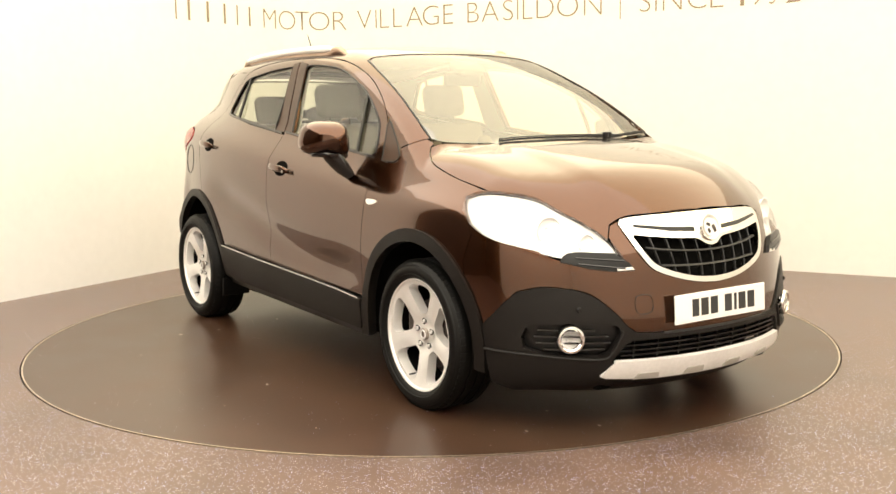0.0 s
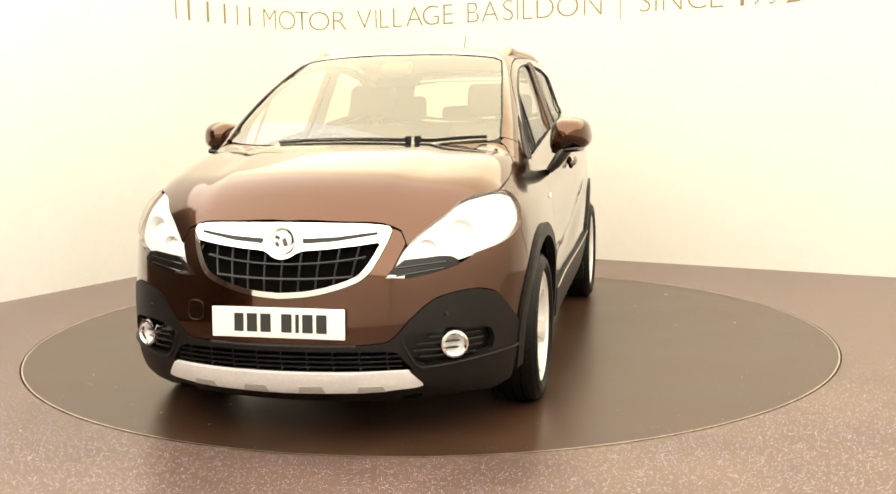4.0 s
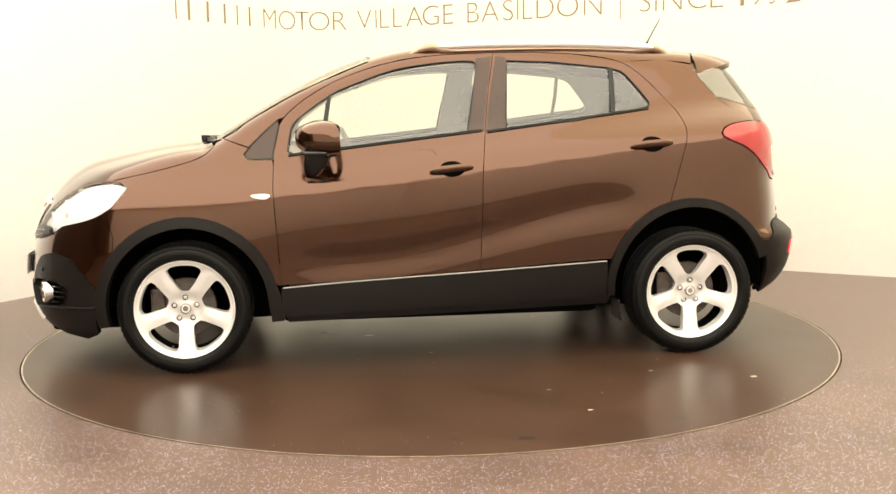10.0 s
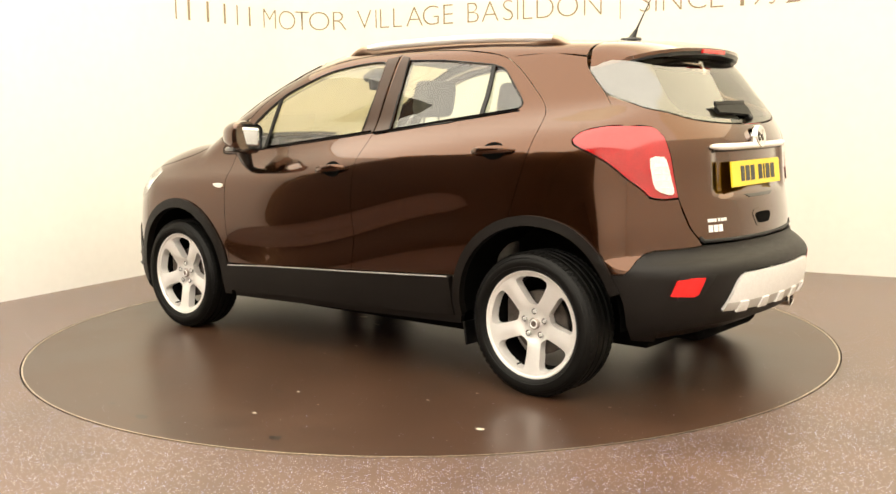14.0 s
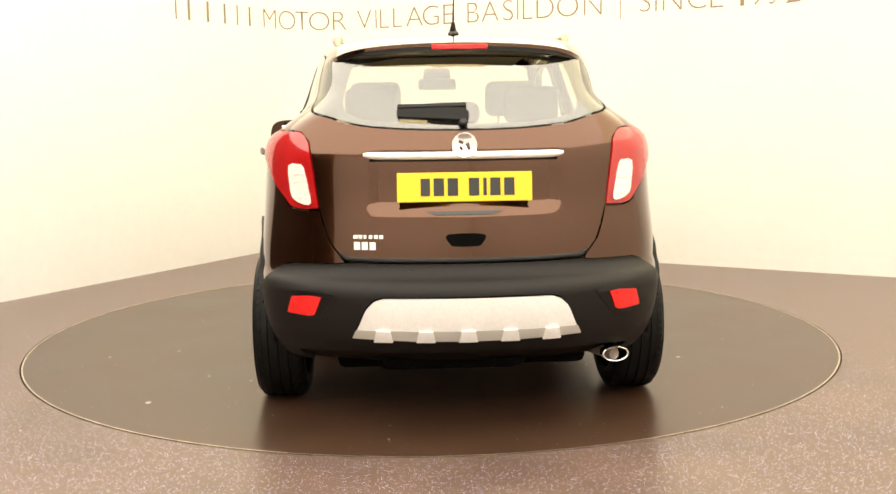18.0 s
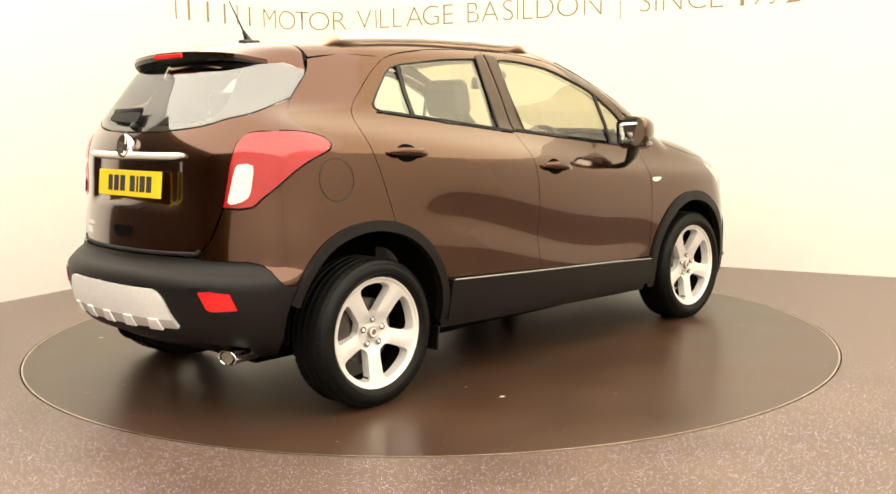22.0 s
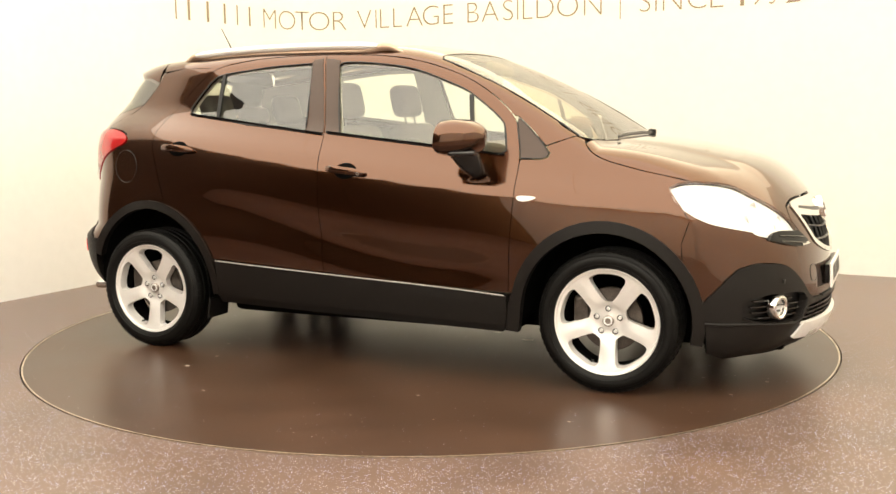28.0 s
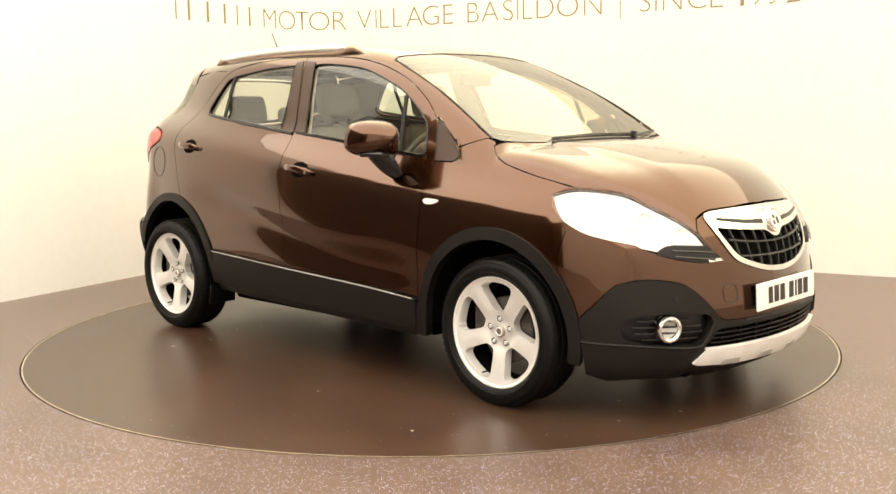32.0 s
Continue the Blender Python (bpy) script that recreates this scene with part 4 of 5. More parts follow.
    bump = [F(0.0, 0.851), F(0.36, 0.840), F(0.43, 0.813), F(0.452, 0.770), F(0.415, 0.682), F(0.405, 0.645), F(0.50, 0.655), F(0.60, 0.676), F(0.66, 0.700), F(0.69, 0.720)] \
        + HEAD_LOW[4:17][::-1] + [S(1.575, 0.86), S(1.628, 0.778), S(1.598, 0.68)] + ARCH_F[3::-1][:-1] + CLAD_F_TOP + [F(0.0, 0.400)]
    bumper = part("front_bumper", panel("nose", both(bump), [both(g_out)], depth=0.02), PAINT, car)

    # grille: chrome surround, dark back, a net of bars
    part("grille_surround", panel("nose", both(g_out), [both(g_in)], off=0.006, gap=0.0, depth=0.03, bulge=0.008, step=0.02), CHROME, car, "chrome grille surround with a broad upper bar")
    part("grille_back", panel("nose", both(g_in), off=-0.035, gap=-0.006, depth=0, step=0.04), UNDER, car)
    for z in (0.648, 0.702, 0.757):
        def span(y):
            return z + (0.030 * (y / 0.34) ** 2 if z > 0.66 else 0.012 * (y / 0.3) ** 2)
        ymax = {0.648: 0.265, 0.702: 0.315, 0.757: 0.34}[z]
        path = [lift(F(y, span(y)), -0.008) for y in np.linspace(-ymax, ymax, 25)]
        part("grille_bar", sweep(path, 0.016, 0.009, n=8), GRILLE, car)
    for y in np.arange(-0.288, 0.289, 0.072):
        z1, z0 = 0.742 + 0.040 * (abs(y) / 0.34), 0.598 + 0.60 * max(0, abs(y) - 0.02) ** 2 + 0.16 * max(0, abs(y) - 0.2)
        path = [lift(F(y * (0.93 + 0.07 * k), z0 + (z1 - z0) * k), -0.012) for k in np.linspace(0, 1, 6)]
        part("grille_bar", sweep(path, 0.008, 0.014, up=(1, 0, 0), n=8), GRILLE, car)
    for s in (1, -1):
        slot = [F(0.075, 0.786), F(0.20, 0.792), F(0.345, 0.808), F(0.350, 0.800), F(0.20, 0.778), F(0.080, 0.770)]
        geo = panel("nose", slot, off=0.0148, gap=0, depth=0.003, step=0.03)
        part("grille_slot", geo if s > 0 else flip(geo), BLACK, car)
    eb = Matrix.Translation(Vector(lift(F(0, 0.778), 0.012))) @ pose(0, 0, 0, 0, 0, -90) @ pose(0, 0, 0, 14, 0, 0)
    emblem = part("front_emblem", lathe([(0.0005, 0.012), (0.040, 0.012), (0.046, 0.016), (0.052, 0.016), (0.055, 0.010), (0.055, -0.01)], 48, None, eb), CHROME, car, "round chrome emblem", 35)
    part("emblem_device", drum(0.037, 0.003, eb @ Matrix.Translation((0, 0.0125, 0)), 40), SATIN, emblem)
    for dx, dz, w, h, a in ((-0.016, -0.006, 0.016, 0.030, 20), (0.014, 0.012, 0.020, 0.012, -25), (0.014, -0.014, 0.012, 0.018, 30)):
        part("emblem_mark", rbox((w, 0.003, h), eb @ Matrix.Translation((dx, 0.0165, dz)) @ Matrix.Rotation(radians(a), 4, "Y"), 0.001, 1), ROTOR, emblem)

    # -- headlamps
    head = HEAD_TOP[:-1] + HEAD_LOW[:-1]
    hl = pair("headlamp", panel("nose", head, off=-0.022, gap=-0.006, depth=0.0, step=0.03), LAMPBACK, "large swept-back clear headlamp")
    pair("lens", panel("nose", head, off=0.0008, gap=-0.002, depth=0.004, step=0.025, bulge=0.009), LENS, parents=hl)
    for (y, z, r, mat) in ((0.63, 0.80, 0.050, LAMPBACK), (0.52, 0.748, 0.034, LAMPBACK)):
        p = Vector(F(y, z))
        for s, h in zip((1, -1), hl):
            m = Matrix.Translation((p.x - 0.068, s * p.y * 0.985, p.z)) @ pose(0, 0, 0, 0, 0, -90 + s * 14)
            part("lamp_bowl", lathe([(0.012, 0.005), (r * 0.6, 0.012), (r * 0.9, 0.03), (r, 0.048), (r * 1.08, 0.046)], 28, None, m), mat, h, smooth=40)
            part("bulb", drum(0.012, 0.03, m @ Matrix.Translation((0, 0.006, 0)), 14, 0.004), WHITELENS, h)
    slot = [F(0.638, 0.684), F(0.628, 0.704), F(0.610, 0.715), F(0.580, 0.719), F(0.45, 0.709), F(0.405, 0.672), F(0.386, 0.645), F(0.46, 0.643), F(0.542, 0.656)]
    sl = pair("lamp_slot", panel("nose", slot, off=0.0135, gap=0.0, depth=0.02, step=0.02), BLACK)
    for z0, k, y1 in ((0.694, 0.10, 0.590), (0.671, 0.14, 0.585)):
        pair_bm("slot_blade", lambda s: sweep(mir([lift(F(y, z0 + (y - 0.55) * k), 0.0145) for y in np.linspace(0.425, y1, 8)], s), 0.010, 0.007, n=6), GLOSS_BLACK, parents=sl)
    tip = [F(0.455, 0.655), F(0.400, 0.658), F(0.388, 0.647), F(0.455, 0.645)]
    pair("slot_tip", panel("nose", tip, off=0.016, gap=0.0, depth=0.004, step=0.02), CHROME, parents=sl)

    # -- lower front: cladding with its three openings
    low_grille = [F(0.0, 0.378), F(0.25, 0.378), F(0.415, 0.376), F(0.432, 0.368), F(0.482, 0.303), F(0.478, 0.298), F(0.25, 0.296), F(0.0, 0.296)]
    fog = [F(0.752, 0.395), F(0.742, 0.430), F(0.70, 0.448), F(0.60, 0.454), F(0.475, 0.440), F(0.460, 0.428), F(0.462, 0.400), F(0.497, 0.338), F(0.528, 0.322), F(0.70, 0.336), F(0.745, 0.355)]
    fog_r = [(p[0], -p[1], p[2]) for p in fog]
    clad = [F(0.0, 0.400)] + CLAD_F_TOP[::-1] + [S(1.69, 0.40), S(1.70, 0.30), S(1.70, 0.20)] + [S(1.76, 0.170), F(0.66, 0.180), F(0.45, 0.165), F(0.0, 0.158)]
    cl = part("bumper_cladding", panel("nose", both(clad), [both(low_grille), fog, fog_r], off=0.006, depth=0.03, step=0.03), CLAD, car, "unpainted dark grey lower bumper")
    pair_bm("bumper_lip", lambda s: sweep(mir([lift(p, 0.008) for p in bend([F(0.452, 0.420), F(0.456, 0.396), F(0.490, 0.330), F(0.525, 0.313), F(0.62, 0.319), F(0.73, 0.330), S(1.758, 0.334), S(1.70, 0.338)], 4)], s), 0.016, 0.012, n=8), CLAD)
    part("bumper_seam", sweep([lift(F(y, 0.4005), 0.003) for y in np.linspace(-0.285, 0.285, 17)], 0.014, 0.012, n=8), SEAL, car)
    part("lower_grille", panel("nose", both(low_grille), off=-0.04, gap=-0.006, depth=0, step=0.05), UNDER, car)
    for z in (0.318, 0.338, 0.358):
        part("grille_bar", sweep([lift(F(y, z), -0.012) for y in np.linspace(-0.45, 0.45, 21)], 0.02, 0.006, square=True), BLACK, car)
    for y in np.linspace(-0.40, 0.40, 9):
        part("grille_bar", sweep([lift(F(y, z), -0.016) for z in (0.297, 0.335, 0.377)], 0.006, 0.014, up=(1, 0, 0), square=True), BLACK, car)
    skid = [F(0.0, 0.299), F(0.30, 0.300), F(0.468, 0.303), F(0.512, 0.246), F(0.49, 0.238), F(0.30, 0.224), F(0.0, 0.220)]
    sk = part("skid_plate", panel("nose", both(skid), off=0.016, gap=0, depth=0.02, step=0.03), SATIN, car, "satin silver front skid strip")
    for y in (-0.33, -0.11, 0.11, 0.33):
        w = 0.052
        n = [F(y - w * 0.8, 0.252), F(y + w * 0.8, 0.252), F(y + w, 0.226 if abs(y) < 0.2 else 0.229), F(y - w, 0.226 if abs(y) < 0.2 else 0.229)]
        part("recess", panel("nose", n, off=0.019, gap=0, depth=0.003, step=0.02), BAND, sk)
    for s in (1, -1):
        geo = panel("nose", fog, off=-0.030, gap=-0.004, depth=0, step=0.04)
        bez = part("fog_bezel", geo if s > 0 else flip(geo), BLACK, car)
        for z, a, b in ((0.350, 0.51, 0.70), (0.375, 0.49, 0.72), (0.400, 0.50, 0.725), (0.425, 0.545, 0.715)):
            part("louvre", sweep(mir([lift(F(y, z), -0.014) for y in np.linspace(a, b, 6)], s), 0.02, 0.006, square=True), GLOSS_BLACK, bez)
        c = Vector(F(0.622, 0.393))
        m = Matrix.Translation((c.x - 0.012, s * c.y, c.z)) @ pose(0, 0, 0, 0, 0, -90 + s * 24)
        fl = part("fog_lamp", lathe([(0.036, 0.0), (0.038, 0.024), (0.044, 0.030), (0.052, 0.028), (0.056, 0.016), (0.055, -0.01)], 40, None, m), CHROME, car, "round fog lamp in a chrome ring", 35)
        part("lamp_bowl", lathe([(0.0005, -0.012), (0.020, -0.008), (0.034, 0.004), (0.037, 0.012)], 28, None, m), SATIN, fl, smooth=40)
        part("bulb", drum(0.016, 0.012, m @ Matrix.Translation((0, -0.008, 0)), 20, 0.004), LENS, fl)
        part("lens", lathe([(0.0005, 0.020), (0.020, 0.018), (0.038, 0.012)], 28, None, m), LENS, fl, smooth=40)

    # -- number plates: plain bars for what stands on them
    def plate(name, p, rot, mat, label, half_w, h):
        m = Matrix.Translation(p) @ rot
        ob = part(name, rbox((half_w * 2, 0.010, h), m, 0.004, 2), mat, car, label)
        xs = [-0.172, -0.118, -0.078, -0.036, 0.046, 0.100, 0.152]
        ws = [0.040, 0.040, 0.013, 0.040, 0.040, 0.040, 0.036]
        for x, w in zip(xs, ws):
            part("bar", rbox((w, 0.002, 0.068), m @ Matrix.Translation((x, 0.006, 0)), 0), INK, ob)
        return ob
    plate("front_plate", (2.166, 0, 0.488), pose(0, 0, 0, 0, 0, -90) @ pose(0, 0, 0, 3, 0, 0), WHITEPLATE, "white number plate with dark bars", 0.261, 0.114)
    part("plate_mount", rbox((0.02, 0.44, 0.09), pose(2.146, 0, 0.488), 0.004), BLACK, car)
    plate("rear_plate", (-1.922, 0, 0.968), pose(0, 0, 0, 0, 0, 90) @ pose(0, 0, 0, 6, 0, 0), YELLOWPLATE, "yellow number plate with dark bars", 0.261, 0.114)

    # -- wheel arch cladding and sills
    def arch_band(c, a0, a1, inner, feet, toe=[]):
        o = arc(c[0], c[1], c[2] + 0.002, a0, a1, 22)
        i = arc(c[0], c[1] - 0.004, inner, a1, a0, 22)
        return o + feet + i + toe
    geo = panel("side", arch_band(FA, -13, 169, 0.388, [S(0.815, 0.38), S(0.80, 0.25), S(0.86, 0.245)]), off=0.013, gap=0, depth=0.042, step=0.018)
    pair("arch_cladding", geo, CLAD)
    geo = panel("side", arch_band(RA, 3, 162, 0.402, [], [S(-0.874, 0.318), S(-0.836, 0.316)]), off=0.013, gap=0, depth=0.042, step=0.018)
    pair("arch_cladding", geo, CLAD)
    geo = panel("side", [S(0.812, 0.413), S(0.3, 0.440), S(-0.175, 0.465), S(-0.5, 0.482), S(-0.825, 0.499), S(-0.829, 0.42), S(-0.829, 0.313), S(0.0, 0.293), S(0.80, 0.270), S(0.81, 0.32)], off=0.0175, gap=0.002, depth=0.035, step=0.022)
    pair("sill_cladding", geo, CLAD)
    # thin silver bar put in for the highlight along the doors' lower edge
    pair_bm("sill_highlight", lambda s: sweep(mir([lift(S(x, 0.4585 - 0.0527 * x), 0.0225) for x in np.linspace(0.80, -0.82, 60)], s), 0.0045, 0.005, square=True), BAND)
    geo = panel("side", [S(0.80, 0.278), S(-0.86, 0.320), S(-0.84, 0.268), S(0.78, 0.236)], off=-0.004, gap=0, depth=0.03, step=0.04)
    pair("sill", geo, BLACK)

    # -- rear wings
    wing = C_GAP[3:] + arc(*RA, 75, 152, 12) + CLAD_R_TOP + [R(0.484, 0.702), R(0.527, 0.752), R(0.552, 0.820)] \
        + bend([R(0.566, 0.880), R(0.63, 0.877), R(0.683, 0.888), S(-1.735, 0.920), S(-1.69, 0.963), S(-1.63, 1.020), S(-1.56, 1.065), S(-1.494, 1.092), S(-1.456, 1.110), S(-1.446, 1.132)], 3) \
        + bend([S(-1.468, 1.160), S(-1.52, 1.179), S(-1.60, 1.190), S(-1.645, 1.191)], 3) + bend(GATE_SPLIT, 3) + bend([S(-1.20, 1.517), S(-1.02, 1.508)], 3)
    pair("rear_wing", panel("tail", wing, depth=0.016), PAINT)
    rot = ring([lift(S(-1.443 + 0.082 * math.cos(a), 0.985 + 0.088 * math.sin(a)), 0.0006) for a in np.linspace(0, 2 * math.pi, 17)[:-1]], 3)
    part("fuel_flap_gap", sweep(mir(rot, -1), 0.004, 0.004, closed=True, n=4), BLACK, car)
    tl = pair("tail_lamp", panel("tail", TAIL_LAMP, off=0.004, gap=0.001, depth=0.02, step=0.025, bulge=0.012), RED, "wraparound red tail lamp with a clear section")
    wl = ring([R(0.678, 1.052), R(0.640, 1.058), R(0.618, 1.045), R(0.600, 0.96), R(0.592, 0.905), R(0.62, 0.900), R(0.665, 0.925), R(0.675, 0.98)], 2)
    pair("reversing_lens", panel("tail", wl, off=0.0175, gap=0, depth=0.004, step=0.02), WHITELENS, parents=tl)
    for z in (0.93, 0.96, 0.99, 1.02):
        pair_bm("lens_rib", lambda s: sweep(mir([lift(R(y, z), 0.0180) for y in np.linspace(0.612, 0.664, 4)], s), 0.004, 0.003, square=True), SATIN, parents=tl)

    # -- tailgate
    sill_line = [R(0.0, 1.188), R(0.22, 1.193), R(0.411, 1.211), R(0.524, 1.243), S(-1.690, 1.262), S(-1.60, 1.291), S(-1.492, 1.325)]
    glass_half = bend(sill_line, 3) + bend([S(-1.43, 1.390), S(-1.392, 1.445), R(0.53, 1.475)], 3) + [R(0.25, 1.487), R(0.0, 1.490)]
    gate = bend([(p[0], p[1], p[2] - 0.004) for p in sill_line], 3) + bend([S(-1.553, 1.262), S(-1.648, 1.184)], 3) + [S(-1.70, 1.190), R(0.635, 1.183), R(0.606, 1.150)] + GATE_EDGE + [R(0.25, 0.685), R(0.0, 0.684)]
    tg = part("tailgate", panel("tail", both(gate), depth=0.018, step=0.022), PAINT, car)
    part("rear_window", panel("tail", both(glass_half), off=-0.001, gap=0.002, depth=0.004, step=0.04), REARGLASS, car, "tinted rear window")
    clear = bend([R(0.0, 1.214), R(0.22, 1.219), R(0.38, 1.235), R(0.455, 1.262)], 3) + bend([R(0.470, 1.30), R(0.452, 1.38), R(0.428, 1.45)], 3) + [R(0.25, 1.476), R(0.0, 1.478)]
    part("window_border", panel("tail", both(glass_half), [both(clear)], off=-0.007, gap=0.002, depth=0, step=0.03), FRIT, car, "dark printed border of the rear window")
    # near-white in place of chrome: the mirrored ceiling is put into its colour
    part("chrome_strip", sweep([lift(R(y, 1.093), 0.008) for y in np.linspace(-0.385, 0.385, 33)], 0.032, 0.030, n=14, taper=[0.5, 0.85] + [1] * 29 + [0.85, 0.5]), RAIL, tg, "chrome strip above the plate", 60)
    # black bar drawn as the shadow line under the chrome strip
    part("strip_shadow_line", sweep([lift(R(y, 1.072), 0.001) for y in np.linspace(-0.365, 0.365, 25)], 0.010, 0.012, n=6), BLACK, tg)
    eb = Matrix.Translation(Vector(lift(R(0, 1.124), 0.012))) @ pose(0, 0, 0, 0, 0, 90) @ pose(0, 0, 0, 8, 0, 0)
    emb = part("rear_emblem", lathe([(0.0005, 0.012), (0.036, 0.012), (0.042, 0.016), (0.048, 0.016), (0.051, 0.010), (0.051, -0.012)], 48, None, eb), CHROME, tg, "round chrome emblem", 35)
    for dx, dz, w, h, a in ((-0.014, -0.006, 0.014, 0.028, 20), (0.013, 0.011, 0.018, 0.011, -25), (0.013, -0.013, 0.011, 0.016, 30)):
        part("emblem_mark", rbox((w, 0.003, h), eb @ Matrix.Translation((dx, 0.0135, dz)) @ Matrix.Rotation(radians(a), 4, "Y"), 0.001, 1), ROTOR, emb)
    hp = [R(0.092, 0.803), R(-0.092, 0.803), R(-0.080, 0.745), R(-0.05, 0.728), R(0.05, 0.728), R(0.080, 0.745)]
    part("gate_handle", panel("tail", ring(hp, 3), off=0.002, gap=0, depth=0.006, step=0.03), PAINT, tg)
    hp = [R(0.070, 0.788), R(-0.070, 0.788), R(-0.062, 0.752), R(-0.04, 0.742), R(0.04, 0.742), R(0.062, 0.752)]
    part("handle_recess", panel("tail", ring(hp, 3), off=0.0045, gap=0, depth=0.004, step=0.03), UNDER, tg)
    hp = [R(0.15, 0.876), R(-0.15, 0.876), R(-0.11, 0.862), R(0.11, 0.862)]
    part("plate_light", panel("tail", hp, off=0.0015, gap=0, depth=0.004, step=0.03), GLOSS_BLACK, tg)
    for k, w in enumerate((0.020, 0.018, 0.012, 0.016, 0.018, 0.018)):
        y = 0.432 - k * 0.020
        part("badge_bar", panel("tail", [R(y, 0.787), R(y - w * 0.8, 0.787), R(y - w * 0.8, 0.773), R(y, 0.773)], off=0.004, gap=0, depth=0.004), SATIN, tg)
    for k in range(3):
        y = 0.430 - k * 0.030
        part("badge_bar", panel("tail", [R(y, 0.760), R(y - 0.023, 0.760), R(y - 0.023, 0.730), R(y, 0.730)], off=0.004, gap=0, depth=0.004), SATIN, tg)

    # black strip over the gap, also drawing the shade at the tailgate's lower edge
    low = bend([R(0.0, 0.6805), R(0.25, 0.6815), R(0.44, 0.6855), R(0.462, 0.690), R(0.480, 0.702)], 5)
    part("gate_gap_shade", sweep([lift((p[0], p[1], p[2] + 0.009), 0.001) for p in [(q[0], -q[1], q[2]) for q in low[::-1][:-1]] + low], 0.008, 0.016, n=8), SEAL, tg)

    # spoiler over the rear window: a thin painted blade on a black body
    def loft(drop_top, drop_low, t1):
        nu, nv = 32, 9
        bm = bmesh.new()
        sheets = []
        for drop in (drop_top, drop_low):
            rows = []
            for i in range(nu + 1):
                y = 0.566 * math.sin(math.pi / 2 * (2 * i / nu - 1))
                k = abs(y) / 0.566
                a = Vector(T(-1.432 + 0.050 * k * k, y * 0.93))
                tip = Vector((-1.705 + 0.12 * k ** 2.4 + 0.19 * k ** 9, y, 1.530 - 0.032 * k ** 2 - 0.052 * k ** 8))
                row = []
                for j in range(nv + 1):
                    t = t1 * j / nv
                    p = a + (tip - a) * t
                    p.z += 0.014 * math.sin(math.pi * t) - drop(t, k)
                    row.append(bm.verts.new(p))
                rows.append(row)
            sheets.append(rows)
        a, b = sheets
        for i in range(nu):
            for j in range(nv):
                bm.faces.new((a[i][j], a[i + 1][j], a[i + 1][j + 1], a[i][j + 1]))
                bm.faces.new((b[i][j], b[i][j + 1], b[i + 1][j + 1], b[i + 1][j]))
            bm.faces.new((a[i][-1], a[i + 1][-1], b[i + 1][-1], b[i][-1]))
            bm.faces.new((a[i][0], b[i][0], b[i + 1][0], a[i + 1][0]))
        for i in (0, nu):
            for j in range(nv):
                bm.faces.new((a[i][j], a[i][j + 1], b[i][j + 1], b[i][j]))
        bmesh.ops.recalc_face_normals(bm, faces=bm.faces)
        return bm
    sp = part("spoiler", loft(lambda t, k: 0.0, lambda t, k: 0.014 + 0.006 * k ** 4, 1.0), PAINT, car, smooth=35)
    part("spoiler_lip", loft(lambda t, k: 0.012, lambda t, k: 0.030 * (1 - 0.5 * k ** 8) + (0.034 + 0.006 * k * k) * (1 - 0.8 * k ** 8) * min(1, 2.2 * (1 - t)) ** 0.8, 0.975), BLACK, sp, "black underside of the spoiler", 35)
    part("brake_light", rbox((0.016, 0.225, 0.020), pose(-1.702, 0, 1.514), 0.004), DEEPRED, sp, "narrow red high brake light")
    # rear wiper
    arm = [R(0.252, 1.228), R(0.05, 1.217), R(-0.012, 1.214), R(-0.022, 1.222), R(-0.022, 1.245), R(-0.010, 1.258), R(0.06, 1.262), R(0.245, 1.256), R(0.254, 1.246)]
    w = part("rear_wiper", panel("tail", arm, off=0.022, gap=0, depth=0.018, step=0.06), RUBBER, car)
    part("blade", sweep([lift(R(y, 1.268 - 0.02 * y), 0.020) for y in np.linspace(-0.015, 0.25, 8)], 0.010, 0.026, n=6), BLACK, w)
    part("pivot", drum(0.018, 0.028, Matrix.Translation(lift(R(0.0, 1.206), -0.004)) @ pose(0, 0, 0, 0, 0, 90) @ pose(0, 0, 0, 40, 0, 0), 20, 0.006), BLACK, w)

    # -- rear bumper
    bump = [R(0.0, 0.677), R(0.25, 0.677), R(0.44, 0.678)] + CLAD_R_TOP[::-1] + arc(RA[0], RA[1], RA[2], 152, 168, 4) + [S(-1.70, 0.36), S(-1.69, 0.285), S(-1.74, 0.268), R(0.66, 0.32), R(0.5, 0.335), R(0.0, 0.335)]
    apron = [R(0.0, 0.34), R(0.5, 0.34), R(0.64, 0.33), S(-1.74, 0.280), R(0.62, 0.262), R(0.4, 0.262), R(0.0, 0.262)]
    part("apron", panel("tail", both(apron), off=-0.012, gap=0, depth=0.02, step=0.05), BLACK, car)
    sk = bend([R(0.0, 0.561), R(0.2, 0.561), R(0.325, 0.560)], 3) + bend([R(0.36, 0.548), R(0.39, 0.515), R(0.415, 0.46), R(0.442, 0.402)], 3) + [R(0.2, 0.392), R(0.0, 0.390)]
    rb = part("rear_bumper", panel("tail", both(bump), [both(sk)], off=0.006, depth=0.03, step=0.03), CLAD, car, "unpainted dark grey rear bumper")
    sp = part("rear_skid_plate", panel("tail", both(sk), off=0.014, gap=0.005, depth=0.02, step=0.03), SATIN, car, "satin silver rear skid plate")
    for y in (-0.32, -0.16, 0.0, 0.16, 0.32):
        n = [R(y - 0.026, 0.437), R(y + 0.026, 0.437), R(y + 0.036, 0.395), R(y - 0.036, 0.395)]
        part("rib", panel("tail", n, off=0.0245, gap=0, depth=0.010, step=0.02), SATIN, sp)
